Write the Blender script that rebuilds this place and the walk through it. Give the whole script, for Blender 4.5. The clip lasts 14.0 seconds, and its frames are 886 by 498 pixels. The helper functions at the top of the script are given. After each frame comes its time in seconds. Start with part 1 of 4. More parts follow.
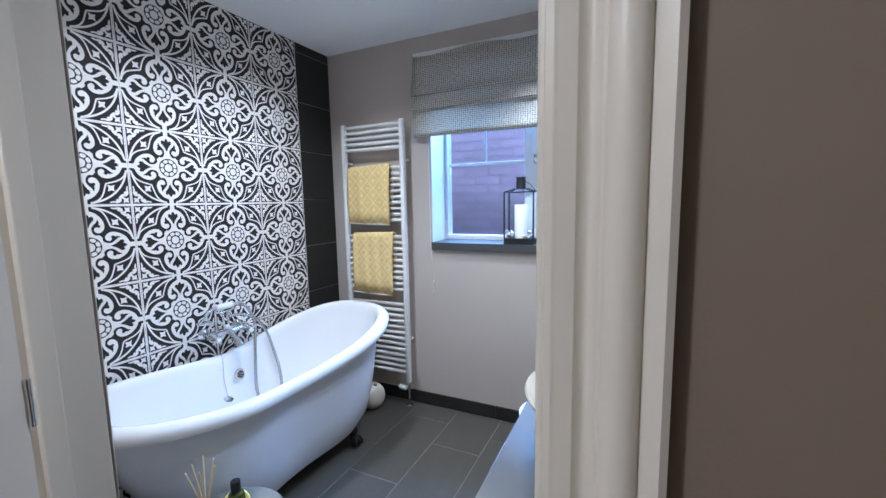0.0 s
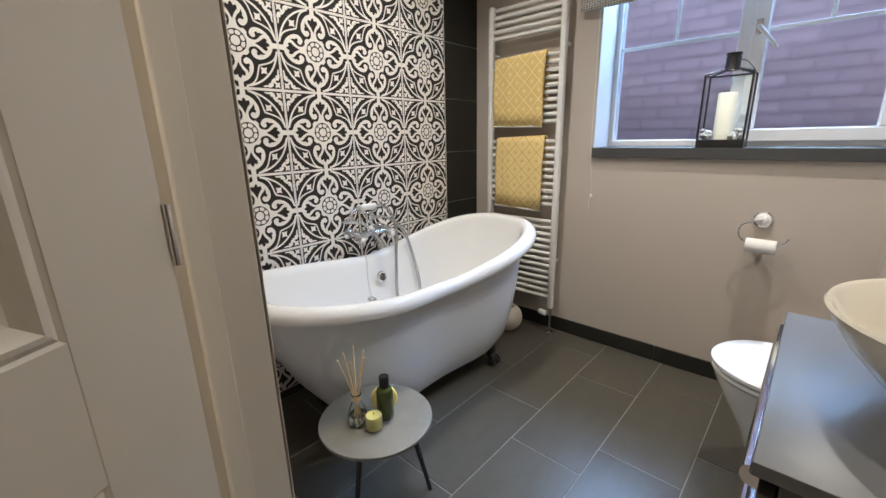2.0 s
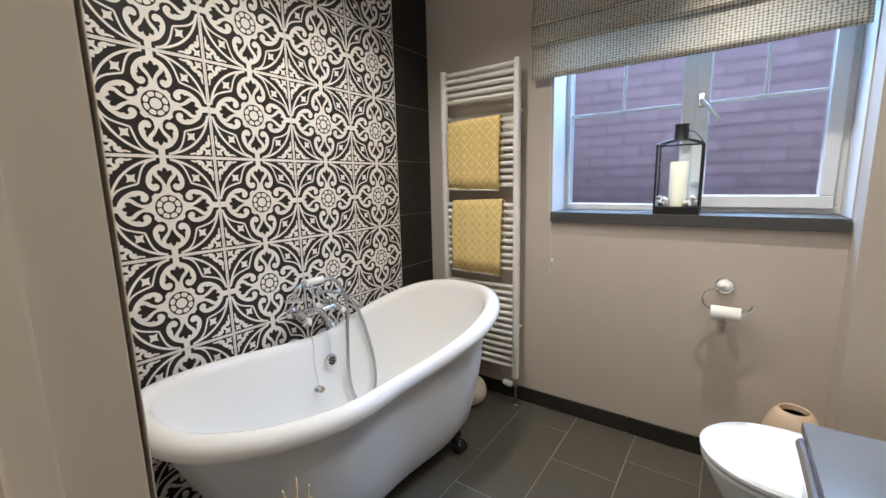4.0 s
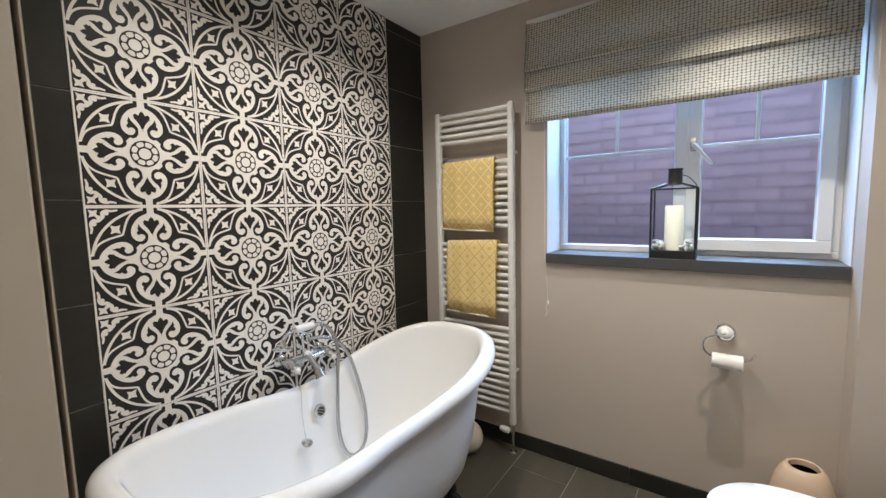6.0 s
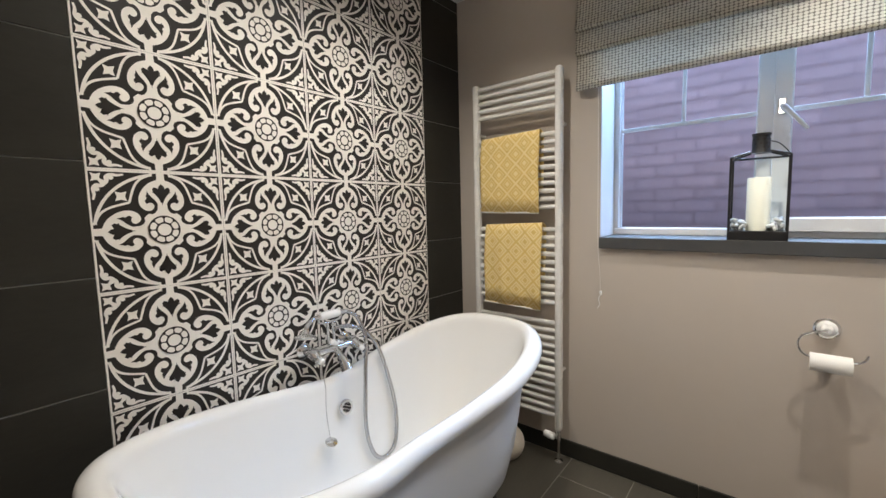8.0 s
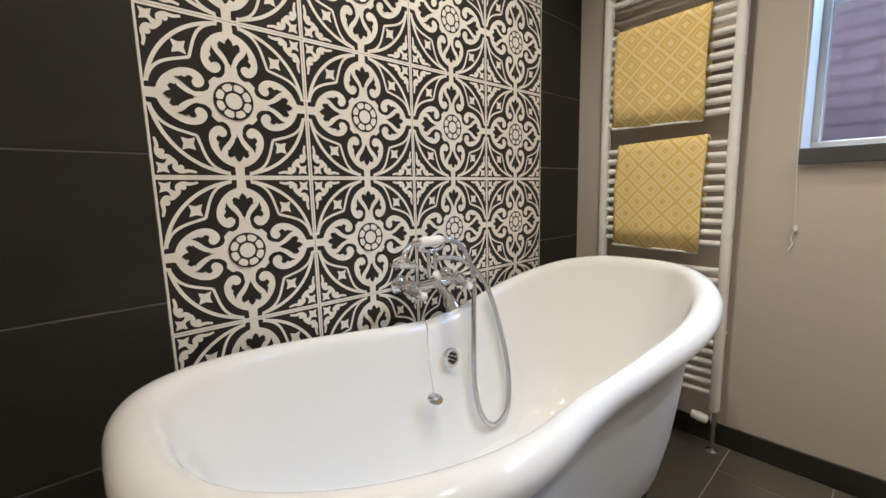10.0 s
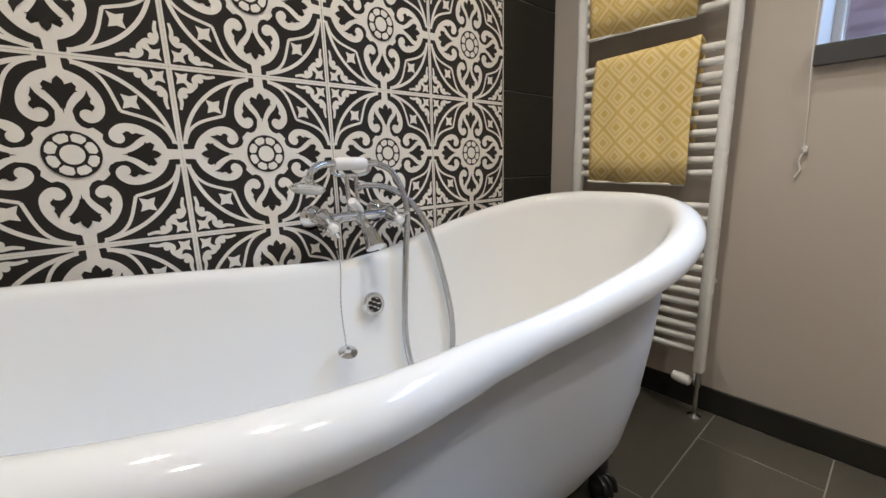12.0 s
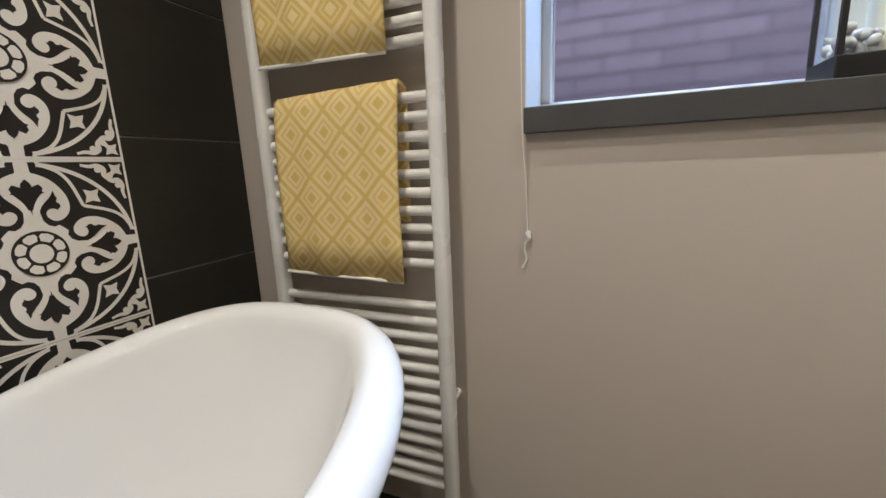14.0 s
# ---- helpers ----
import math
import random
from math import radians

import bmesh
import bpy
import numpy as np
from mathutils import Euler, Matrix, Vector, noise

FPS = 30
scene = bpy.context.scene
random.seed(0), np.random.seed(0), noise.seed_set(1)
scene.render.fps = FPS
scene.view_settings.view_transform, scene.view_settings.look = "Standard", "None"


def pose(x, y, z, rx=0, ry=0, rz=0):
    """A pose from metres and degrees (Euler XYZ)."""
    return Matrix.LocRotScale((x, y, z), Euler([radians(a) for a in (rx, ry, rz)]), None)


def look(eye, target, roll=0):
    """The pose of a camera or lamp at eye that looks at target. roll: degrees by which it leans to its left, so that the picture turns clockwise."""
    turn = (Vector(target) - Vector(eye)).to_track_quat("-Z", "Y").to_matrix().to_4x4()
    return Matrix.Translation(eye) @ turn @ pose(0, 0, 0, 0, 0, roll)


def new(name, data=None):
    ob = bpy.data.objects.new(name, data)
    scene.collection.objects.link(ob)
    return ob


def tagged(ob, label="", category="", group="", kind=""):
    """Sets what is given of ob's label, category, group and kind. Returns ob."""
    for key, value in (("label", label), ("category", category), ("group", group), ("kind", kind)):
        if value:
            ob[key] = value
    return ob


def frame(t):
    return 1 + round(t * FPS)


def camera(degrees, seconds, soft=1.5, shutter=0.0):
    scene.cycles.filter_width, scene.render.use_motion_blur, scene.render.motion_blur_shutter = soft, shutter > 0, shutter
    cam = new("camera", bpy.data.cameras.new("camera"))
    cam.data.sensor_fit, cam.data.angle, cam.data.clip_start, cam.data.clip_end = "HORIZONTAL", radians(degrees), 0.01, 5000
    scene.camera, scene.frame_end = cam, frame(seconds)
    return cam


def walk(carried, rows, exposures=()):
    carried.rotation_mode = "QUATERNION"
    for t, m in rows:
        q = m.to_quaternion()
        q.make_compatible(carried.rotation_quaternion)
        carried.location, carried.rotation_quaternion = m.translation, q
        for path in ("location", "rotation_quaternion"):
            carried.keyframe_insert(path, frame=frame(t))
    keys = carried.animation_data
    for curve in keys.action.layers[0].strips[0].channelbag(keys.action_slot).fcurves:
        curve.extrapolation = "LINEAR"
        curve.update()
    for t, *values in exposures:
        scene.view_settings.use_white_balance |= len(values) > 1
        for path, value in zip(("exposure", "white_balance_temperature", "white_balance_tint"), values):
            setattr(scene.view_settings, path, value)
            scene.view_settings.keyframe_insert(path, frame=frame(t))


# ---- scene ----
cam = camera(94.8, 14.0)
PATH = [
    (0, (1.964, -0.847, 1.363), (1.105, 0.944, 1.13), -1.1),
    (0.5, (1.88, -0.881, 1.284), (0.752, 0.743, 0.984), -0.7),
    (1, (1.829, -0.853, 1.224), (0.538, 0.621, 0.826), -0.9),
    (1.5, (1.765, -0.799, 1.187), (0.434, 0.613, 0.702), -1.0),
    (2, (1.696, -0.717, 1.174), (0.388, 0.7, 0.645), -1.2),
    (2.5, (1.635, -0.637, 1.168), (0.381, 0.83, 0.645), -1.2),
    (3, (1.586, -0.608, 1.196), (0.383, 0.92, 0.729), -1.2),
    (3.5, (1.567, -0.597, 1.239), (0.399, 0.978, 0.843), -1.3),
    (4, (1.542, -0.594, 1.268), (0.403, 1.017, 0.945), -1.3),
    (4.2, (1.543, -0.595, 1.277), (0.406, 1.024, 0.986), -1.4),
    (6.3, (1.536, -0.535, 1.344), (0.394, 1.095, 1.151), -1.4),
    (6.5, (1.545, -0.528, 1.336), (0.397, 1.098, 1.143), -1.4),
    (7, (1.552, -0.522, 1.314), (0.378, 1.087, 1.126), -1.4),
    (7.2, (1.542, -0.513, 1.296), (0.354, 1.085, 1.109), -1.4),
    (9.3, (1.068, -0.274, 1.105), (-0.317, 1.151, 0.876), -1.4),
    (9.5, (1.04, -0.28, 1.066), (-0.366, 1.121, 0.824), -1.4),
    (10, (1.007, -0.289, 0.997), (-0.468, 1.032, 0.718), -1.4),
    (10.5, (0.969, -0.258, 0.911), (-0.55, 1.005, 0.596), -1.5),
    (11, (0.948, -0.201, 0.838), (-0.581, 1.039, 0.482), -1.6),
    (11.5, (0.961, -0.11, 0.81), (-0.554, 1.138, 0.429), -1.5),
    (12, (0.99, 0.003, 0.837), (-0.488, 1.287, 0.431), -1.7),
    (12.5, (0.989, 0.11, 0.92), (-0.426, 1.461, 0.503), -1.8),
    (13, (0.905, 0.22, 0.976), (-0.384, 1.688, 0.551), -1.9),
    (13.5, (0.917, 0.352, 1.015), (-0.19, 1.961, 0.584), -2.2),
    (14, (0.948, 0.609, 0.996), (0.193, 2.418, 0.603), -2.4),
]
LIGHTS = [(0.0, 0.42, 4900, 10), (0.25, 0.36, 5500, 10), (0.5, 0.22, 5850, 10), (0.9, 0.14, 6450, 10), (7.2, 0.12, 6450, 10), (9.6, 0.08, 6900, 10), (10.6, 0.08, 6900, 10), (11.5, 0.02, 6550, 10), (13.0, -0.04, 6700, 10), (14.0, -0.05, 6600, 10)]
walk(cam, [(t, look(eye, target, roll)) for t, eye, target, roll in PATH], LIGHTS)

# ---- world and light ----
world = bpy.data.worlds.new("sky")
scene.world = world
world.use_nodes = True
wn = world.node_tree
sky = wn.nodes.new("ShaderNodeTexSky")
sky.sky_type, sky.sun_disc, sky.sun_elevation, sky.sun_rotation = "NISHITA", False, radians(58), radians(180)
wn.nodes["Background"].inputs["Strength"].default_value = 0.15
wn.links.new(sky.outputs[0], wn.nodes["Background"].inputs["Color"])


def lamp(name, kind, m, energy, colour, **more):
    data = bpy.data.lights.new(name, kind)
    data.energy, data.color = energy, colour
    ob = new(name, data)
    ob.matrix_world = m
    return data


SUN = lamp("sun", "SUN", look((1.0, -5.0, 9), (1.0, 0.6, 0)), 1.0, (1.0, 0.95, 0.88))
SUN.angle = radians(12)
# open sky above the passage outside the window
DAY = lamp("window_daylight", "AREA", look((1.34, 2.95, 3.00), (1.34, 1.30, 1.25)), 230, (0.36, 0.60, 1.0))
DAY.shape, DAY.size, DAY.size_y = "RECTANGLE", 2.2, 0.8
WARM = (1.0, 0.95, 0.865)
SPOTS = [(0.58, 0.15), (0.56, 0.72), (1.535, 1.065), (1.75, 0.12)]
for sx, sy in SPOTS:
    narrow = sy == 1.065        # beam narrowed and boosted to deepen the roll's shadow and spare the blind
    sp = lamp("downlight_beam", "SPOT", look((sx, sy, 2.345), (sx, sy, 0)), 66 if narrow else 32 if sx > 1 else 38, WARM)
    sp.spot_size, sp.spot_blend, sp.shadow_soft_size = radians(98 if narrow else 134), 1.0, 0.010
# added fill with no fitting, out of view, brightens the open door
HALL = lamp("hall_fill_added", "POINT", pose(1.3, -1.85, 2.2), 29, (1.0, 0.89, 0.74))
HALL.shadow_soft_size = 0.06

# ---- materials ----
def mat(name, colour, rough=0.5, metal=0.0, vary=0.06, scale=12.0, bump=0.0, bump_scale=120.0, spec=0.5, coat=0.0, per_object=0.0, stretch=(1, 1, 1)):
    """A painted or mineral surface: base colour varied at two scales, with fine relief."""
    m = bpy.data.materials.new(name)
    m.use_nodes = True
    t, b = m.node_tree, m.node_tree.nodes["Principled BSDF"]
    n, l = t.nodes, t.links
    geo = n.new("ShaderNodeTexCoord")
    mp = n.new("ShaderNodeMapping")
    mp.inputs["Scale"].default_value = stretch
    l.new(geo.outputs["Object"], mp.inputs["Vector"])
    a = n.new("ShaderNodeTexNoise")
    a.inputs["Scale"].default_value, a.inputs["Detail"].default_value = scale, 6
    c = n.new("ShaderNodeTexNoise")
    c.inputs["Scale"].default_value, c.inputs["Detail"].default_value = scale * 7.3, 4
    l.new(mp.outputs[0], a.inputs["Vector"])
    l.new(mp.outputs[0], c.inputs["Vector"])
    s = n.new("ShaderNodeMath")
    s.operation = "MULTIPLY_ADD"
    s.inputs[1].default_value = 0.45
    l.new(c.outputs["Fac"], s.inputs[0])
    l.new(a.outputs["Fac"], s.inputs[2])
    top = s.outputs[0]
    if per_object:
        oi, p = n.new("ShaderNodeObjectInfo"), n.new("ShaderNodeMath")
        p.operation, p.inputs[1].default_value = "MULTIPLY_ADD", per_object
        l.new(oi.outputs["Random"], p.inputs[0])
        l.new(top, p.inputs[2])
        top = p.outputs[0]
    r = n.new("ShaderNodeMapRange")
    r.inputs["From Min"].default_value, r.inputs["From Max"].default_value = 0.35, 1.1 + per_object
    r.inputs["To Min"].default_value, r.inputs["To Max"].default_value = 1 - vary, 1 + vary
    l.new(top, r.inputs["Value"])
    mul = n.new("ShaderNodeMix")
    mul.data_type, mul.blend_type = "RGBA", "MULTIPLY"
    mul.inputs["Factor"].default_value = 1
    mul.inputs["A"].default_value = (*colour, 1)
    l.new(r.outputs[0], mul.inputs["B"])
    l.new(mul.outputs["Result"], b.inputs["Base Color"])
    rr = n.new("ShaderNodeMapRange")
    rr.inputs["From Min"].default_value, rr.inputs["From Max"].default_value = 0.3, 0.75
    rr.inputs["To Min"].default_value, rr.inputs["To Max"].default_value = max(0.02, rough * 0.88), min(1, rough * 1.12)
    l.new(a.outputs["Fac"], rr.inputs["Value"])
    l.new(rr.outputs[0], b.inputs["Roughness"])
    b.inputs["Metallic"].default_value = metal
    b.inputs["Specular IOR Level"].default_value = spec
    b.inputs["Coat Weight"].default_value = coat
    b.inputs["Coat Roughness"].default_value = 0.06
    if bump:
        bn, bp = n.new("ShaderNodeTexNoise"), n.new("ShaderNodeBump")
        bn.inputs["Scale"].default_value, bn.inputs["Detail"].default_value = bump_scale, 5
        l.new(mp.outputs[0], bn.inputs["Vector"])
        bp.inputs["Strength"].default_value, bp.inputs["Distance"].default_value = bump, 0.002
        l.new(bn.outputs["Fac"], bp.inputs["Height"])
        l.new(bp.outputs[0], b.inputs["Normal"])
    return m


M_WALL = mat("taupe_wall_paint", (0.52, 0.457, 0.395), 0.62, vary=0.025, scale=3, bump=0.12, bump_scale=260)
# darkened base colour keeps the landing walls dim despite the strong lamp there
M_HALL = mat("dimmed_hall_wall_paint", (0.20, 0.155, 0.11), 0.65, vary=0.03, scale=3, bump=0.12, bump_scale=240)
M_CEIL = mat("white_ceiling_paint", (0.90, 0.89, 0.87), 0.7, vary=0.015, scale=3, bump=0.08, bump_scale=200)
M_REVEAL = mat("white_reveal_paint", (0.78, 0.78, 0.78), 0.55, vary=0.02, scale=4, bump=0.08)
M_WOOD_W = mat("cream_satin_wood_paint", (0.72, 0.665, 0.575), 0.38, vary=0.02, scale=5, bump=0.06, bump_scale=90, stretch=(1, 1, 0.15))
M_UPVC = mat("white_upvc", (0.78, 0.78, 0.78), 0.3, vary=0.012, scale=6)
M_SLATE = mat("dark_slate_tile", (0.027, 0.0255, 0.021), 0.50, vary=0.30, scale=5, bump=0.10, bump_scale=60, spec=0.22, per_object=0.25, stretch=(1, 1, 3.2))
M_FLOOR = mat("charcoal_floor_tile", (0.080, 0.072, 0.058), 0.36, vary=0.25, scale=5, bump=0.10, bump_scale=70, spec=0.38, per_object=0.3, stretch=(3, 1, 1))
M_GROUT = mat("grey_grout", (0.26, 0.245, 0.22), 0.85, vary=0.15, scale=30, bump=0.3, bump_scale=400)
M_GROUT_D = mat("dark_grout", (0.26, 0.255, 0.24), 0.85, vary=0.15, scale=30, bump=0.3, bump_scale=400)
M_TILE_D = mat("charcoal_tile_glaze", (0.024, 0.021, 0.019), 0.42, spec=0.28, vary=0.22, scale=18, bump=0.05, bump_scale=300)
M_TILE_W = mat("cream_tile_glaze", (0.86, 0.82, 0.76), 0.42, vary=0.05, scale=18, bump=0.05, bump_scale=300)
M_ENAMEL = mat("white_bath_enamel", (0.77, 0.765, 0.75), 0.08, vary=0.008, scale=4, spec=0.55, coat=0.3)
M_BODY = mat("pale_grey_bath_outside", (0.69, 0.70, 0.72), 0.33, vary=0.012, scale=4)
M_CERAMIC = mat("white_ceramic", (0.82, 0.81, 0.79), 0.10, vary=0.008, scale=6, coat=0.3)
M_CREAM = mat("cream_ceramic", (0.80, 0.74, 0.62), 0.14, vary=0.012, scale=6, coat=0.3)
M_BEIGE = mat("beige_glazed_ceramic", (0.62, 0.47, 0.34), 0.12, vary=0.03, scale=9, coat=0.3)
M_STONE = mat("pale_stone_ball_glaze", (0.62, 0.56, 0.47), 0.35, vary=0.06, scale=14, bump=0.1)
M_RAD = mat("white_radiator_enamel", (0.80, 0.78, 0.74), 0.28, vary=0.012, scale=6)
M_CHROME = mat("polished_chrome", (0.78, 0.79, 0.81), 0.07, 1.0, vary=0.02, scale=20)
M_STEEL = mat("brushed_steel_hose", (0.55, 0.55, 0.56), 0.24, 1.0, vary=0.05, scale=60)
M_BLACK = mat("black_metal", (0.012, 0.012, 0.013), 0.38, vary=0.15, scale=20)
# near-black colour that paints the shade in holes and hollow pots
M_HOLE = mat("hollow_shade", (0.012, 0.008, 0.007), 0.7, vary=0.2)
M_VTOP = mat("grey_worktop_laminate", (0.15, 0.15, 0.15), 0.33, vary=0.06, scale=9, spec=0.4)
M_VBODY = mat("dark_grey_gloss_cabinet", (0.085, 0.085, 0.083), 0.16, vary=0.04, scale=8, coat=0.4)
M_TABLE = mat("grey_stone_tabletop", (0.205, 0.19, 0.16), 0.5, vary=0.14, scale=22, bump=0.12, bump_scale=160)
M_SILL = mat("dark_grey_sill", (0.062, 0.062, 0.062), 0.5, vary=0.12, scale=20, bump=0.05)
M_PAPER = mat("white_tissue", (0.84, 0.82, 0.78), 0.9, vary=0.02, scale=30, bump=0.3, bump_scale=300)
M_CANDLE = mat("ivory_candle_wax", (0.86, 0.83, 0.70), 0.5, vary=0.02, scale=10)
M_PEBBLE = mat("grey_white_pebbles", (0.50, 0.50, 0.50), 0.5, vary=0.35, scale=50)
M_REED = mat("pale_reed", (0.74, 0.58, 0.34), 0.7, vary=0.12, scale=60)
M_YWAX = mat("yellow_wax", (0.86, 0.79, 0.30), 0.4, vary=0.04, scale=14)
M_YLABEL = mat("yellow_card", (0.86, 0.73, 0.24), 0.6, vary=0.06, scale=25)
M_GREEN = mat("dark_green_bottle", (0.055, 0.075, 0.012), 0.12, vary=0.08, scale=14, coat=0.5)
M_CORD = mat("white_cord", (0.80, 0.78, 0.74), 0.8, vary=0.03)
M_BRICK = mat("weathered_red_brick", (0.41, 0.295, 0.32), 0.85, vary=0.25, scale=9, bump=0.3, bump_scale=90, per_object=0.5)
M_MORTAR = mat("dark_mortar", (0.34, 0.25, 0.275), 0.9, vary=0.15, scale=20, bump=0.3)
M_EARTH = mat("outdoor_ground", (0.10, 0.10, 0.09), 0.95, vary=0.3, scale=3, bump=0.4)
M_CARPET = mat("hall_carpet", (0.28, 0.24, 0.20), 0.95, vary=0.15, scale=60, bump=0.6, bump_scale=500)


def glass(name, colour, rough, ior=1.45):
    m = bpy.data.materials.new(name)
    m.use_nodes = True
    b = m.node_tree.nodes["Principled BSDF"]
    b.inputs["Base Color"].default_value = (*colour, 1)
    b.inputs["Roughness"].default_value = rough
    b.inputs["IOR"].default_value = ior
    b.inputs["Transmission Weight"].default_value = 1
    return m


M_GLASS = glass("clear_glass", (0.96, 0.98, 0.97), 0.0, 1.2)
M_OBSCURE = glass("obscured_window_glass", (0.94, 0.96, 1.0), 0.24, 1.15)


def towel_cloth(reverse=False):
    """Ochre towelling with a woven lattice of nested diamonds; its reverse swaps the two tones."""
    m = mat("ochre_diamond_towelling", (0.72, 0.50, 0.16), 0.95, vary=0.10, scale=30, bump=0.55, bump_scale=700)
    n, l = m.node_tree.nodes, m.node_tree.links
    b = n["Principled BSDF"]
    base = b.inputs["Base Color"].links[0].from_socket
    co, sep = n.new("ShaderNodeTexCoord"), n.new("ShaderNodeSeparateXYZ")
    l.new(co.outputs["Object"], sep.inputs[0])

    def op(kind, p, q=None):
        k = n.new("ShaderNodeMath")
        k.operation = kind
        for i, v in enumerate((p, q)):
            if v is None:
                continue
            if isinstance(v, (int, float)):
                k.inputs[i].default_value = v
            else:
                l.new(v, k.inputs[i])
        return k.outputs[0]

    u, v = op("DIVIDE", sep.outputs[0], 0.092), op("DIVIDE", sep.outputs[2], 0.094)
    a = op("ABSOLUTE", op("SUBTRACT", op("FRACT", op("ADD", u, v)), 0.5))
    c = op("ABSOLUTE", op("SUBTRACT", op("FRACT", op("ADD", op("SUBTRACT", u, v), 60.0)), 0.5))
    d = op("MAXIMUM", a, c)
    # lattice, a ring and the middle are ochre; the bands between are pale
    ring = op("LESS_THAN", op("ABSOLUTE", op("SUBTRACT", d, 0.275)), 0.035)
    ochre = op("MAXIMUM", op("MAXIMUM", op("GREATER_THAN", d, 0.43), op("LESS_THAN", d, 0.15)), op("MULTIPLY", ring, 0.75))
    g = ochre if reverse else op("SUBTRACT", 1.0, ochre)
    mix = n.new("ShaderNodeMix")
    mix.data_type = "RGBA"
    l.new(op("MULTIPLY", g, 0.92), mix.inputs["Factor"])
    l.new(base, mix.inputs["A"])
    mix.inputs["B"].default_value = (0.85, 0.67, 0.34, 1)
    l.new(mix.outputs["Result"], b.inputs["Base Color"])
    return m


def blind_cloth():
    """Cream linen with a small woven lattice of taupe petals."""
    m = mat("cream_taupe_woven_blind", (0.80, 0.76, 0.67), 0.9, vary=0.06, scale=30, bump=0.4, bump_scale=600)
    n, l = m.node_tree.nodes, m.node_tree.links
    b = n["Principled BSDF"]
    base = b.inputs["Base Color"].links[0].from_socket
    co, mp = n.new("ShaderNodeTexCoord"), n.new("ShaderNodeMapping")
    mp.inputs["Scale"].default_value = (1, 0.0, 1.25)
    l.new(co.outputs["Object"], mp.inputs[0])
    vo = n.new("ShaderNodeTexVoronoi")
    vo.feature, vo.inputs["Scale"].default_value, vo.inputs["Randomness"].default_value = "F1", 74, 0.15
    l.new(mp.outputs[0], vo.inputs["Vector"])
    r = n.new("ShaderNodeMapRange")
    r.inputs["From Min"].default_value, r.inputs["From Max"].default_value = 0.40, 0.54
    l.new(vo.outputs["Distance"], r.inputs["Value"])
    mix = n.new("ShaderNodeMix")
    mix.data_type = "RGBA"
    l.new(r.outputs[0], mix.inputs["Factor"])
    l.new(base, mix.inputs["A"])
    mix.inputs["B"].default_value = (0.25, 0.225, 0.185, 1)
    l.new(mix.outputs["Result"], b.inputs["Base Color"])
    # thin cloth lets some daylight through
    thin, both = n.new("ShaderNodeBsdfTranslucent"), n.new("ShaderNodeMixShader")
    l.new(mix.outputs["Result"], thin.inputs["Color"])
    both.inputs["Fac"].default_value = 0.38
    l.new(b.outputs[0], both.inputs[1])
    l.new(thin.outputs[0], both.inputs[2])
    l.new(both.outputs[0], n["Material Output"].inputs["Surface"])
    return m


M_TOWEL, M_TOWEL_BACK = towel_cloth(), towel_cloth(True)
M_BLIND = blind_cloth()

# ---- builders ----
def mesh_of(bm, material, smooth=False, bevel=0.0, seg=2):
    if bevel:
        bmesh.ops.bevel(bm, geom=[e for e in bm.edges if len(e.link_faces) == 2 and e.calc_face_angle(0) > 0.6], offset=bevel, segments=seg, affect="EDGES", profile=0.5)
    bmesh.ops.recalc_face_normals(bm, faces=bm.faces)
    if smooth:
        for f in bm.faces:
            f.smooth = True
        for e in bm.edges:
            if len(e.link_faces) == 2 and e.calc_face_angle(0) > 0.7:
                e.smooth = False
    me = bpy.data.meshes.new("mesh")
    bm.to_mesh(me)
    bm.free()
    me.materials.append(material)
    return me


def part(name, bm, material, parent=None, label="", smooth=False, bevel=0.0, seg=2):
    ob = new(name, mesh_of(bm, material, smooth, bevel, seg))
    if parent:
        ob.parent = parent
    return tagged(ob, label)


def thing(name, label, category, at=(0, 0, 0), group="", kind=""):
    ob = new(name)
    ob.empty_display_size = 0.05
    ob.location = at
    return tagged(ob, label, category, group, kind)


def box(x0, y0, z0, x1, y1, z1, bm=None):
    bm = bm or bmesh.new()
    bmesh.ops.create_cube(bm, size=1, matrix=Matrix.LocRotScale(((x0 + x1) / 2, (y0 + y1) / 2, (z0 + z1) / 2), None, (x1 - x0, y1 - y0, z1 - z0)))
    return bm


def tube(points, radius, bm=None, n=12, closed=False):
    """A round bar along points; radius may be a list, one for each point."""
    bm = bm or bmesh.new()
    p = [Vector(q) for q in points]
    rad = radius if isinstance(radius, (list, tuple)) else [radius] * len(p)
    rings, up = [], None
    for i, q in enumerate(p):
        a = p[i - 1] if (i or closed) else q
        b = p[(i + 1) % len(p)] if (i + 1 < len(p) or closed) else q
        d = (b - a).normalized()
        if up is None:
            up = d.orthogonal().normalized()
        up = (up - d * up.dot(d))
        up = up.normalized() if up.length > 1e-6 else d.orthogonal().normalized()
        side = d.cross(up)
        rings.append([bm.verts.new(q + (up * math.cos(2 * math.pi * k / n) + side * math.sin(2 * math.pi * k / n)) * rad[i]) for k in range(n)])
    m = len(rings)
    for i in range(m if closed else m - 1):
        r, s = rings[i], rings[(i + 1) % m]
        for k in range(n):
            bm.faces.new((r[k], r[(k + 1) % n], s[(k + 1) % n], s[k]))
    if not closed:
        bm.faces.new(rings[0][::-1])
        bm.faces.new(rings[-1])
    return bm


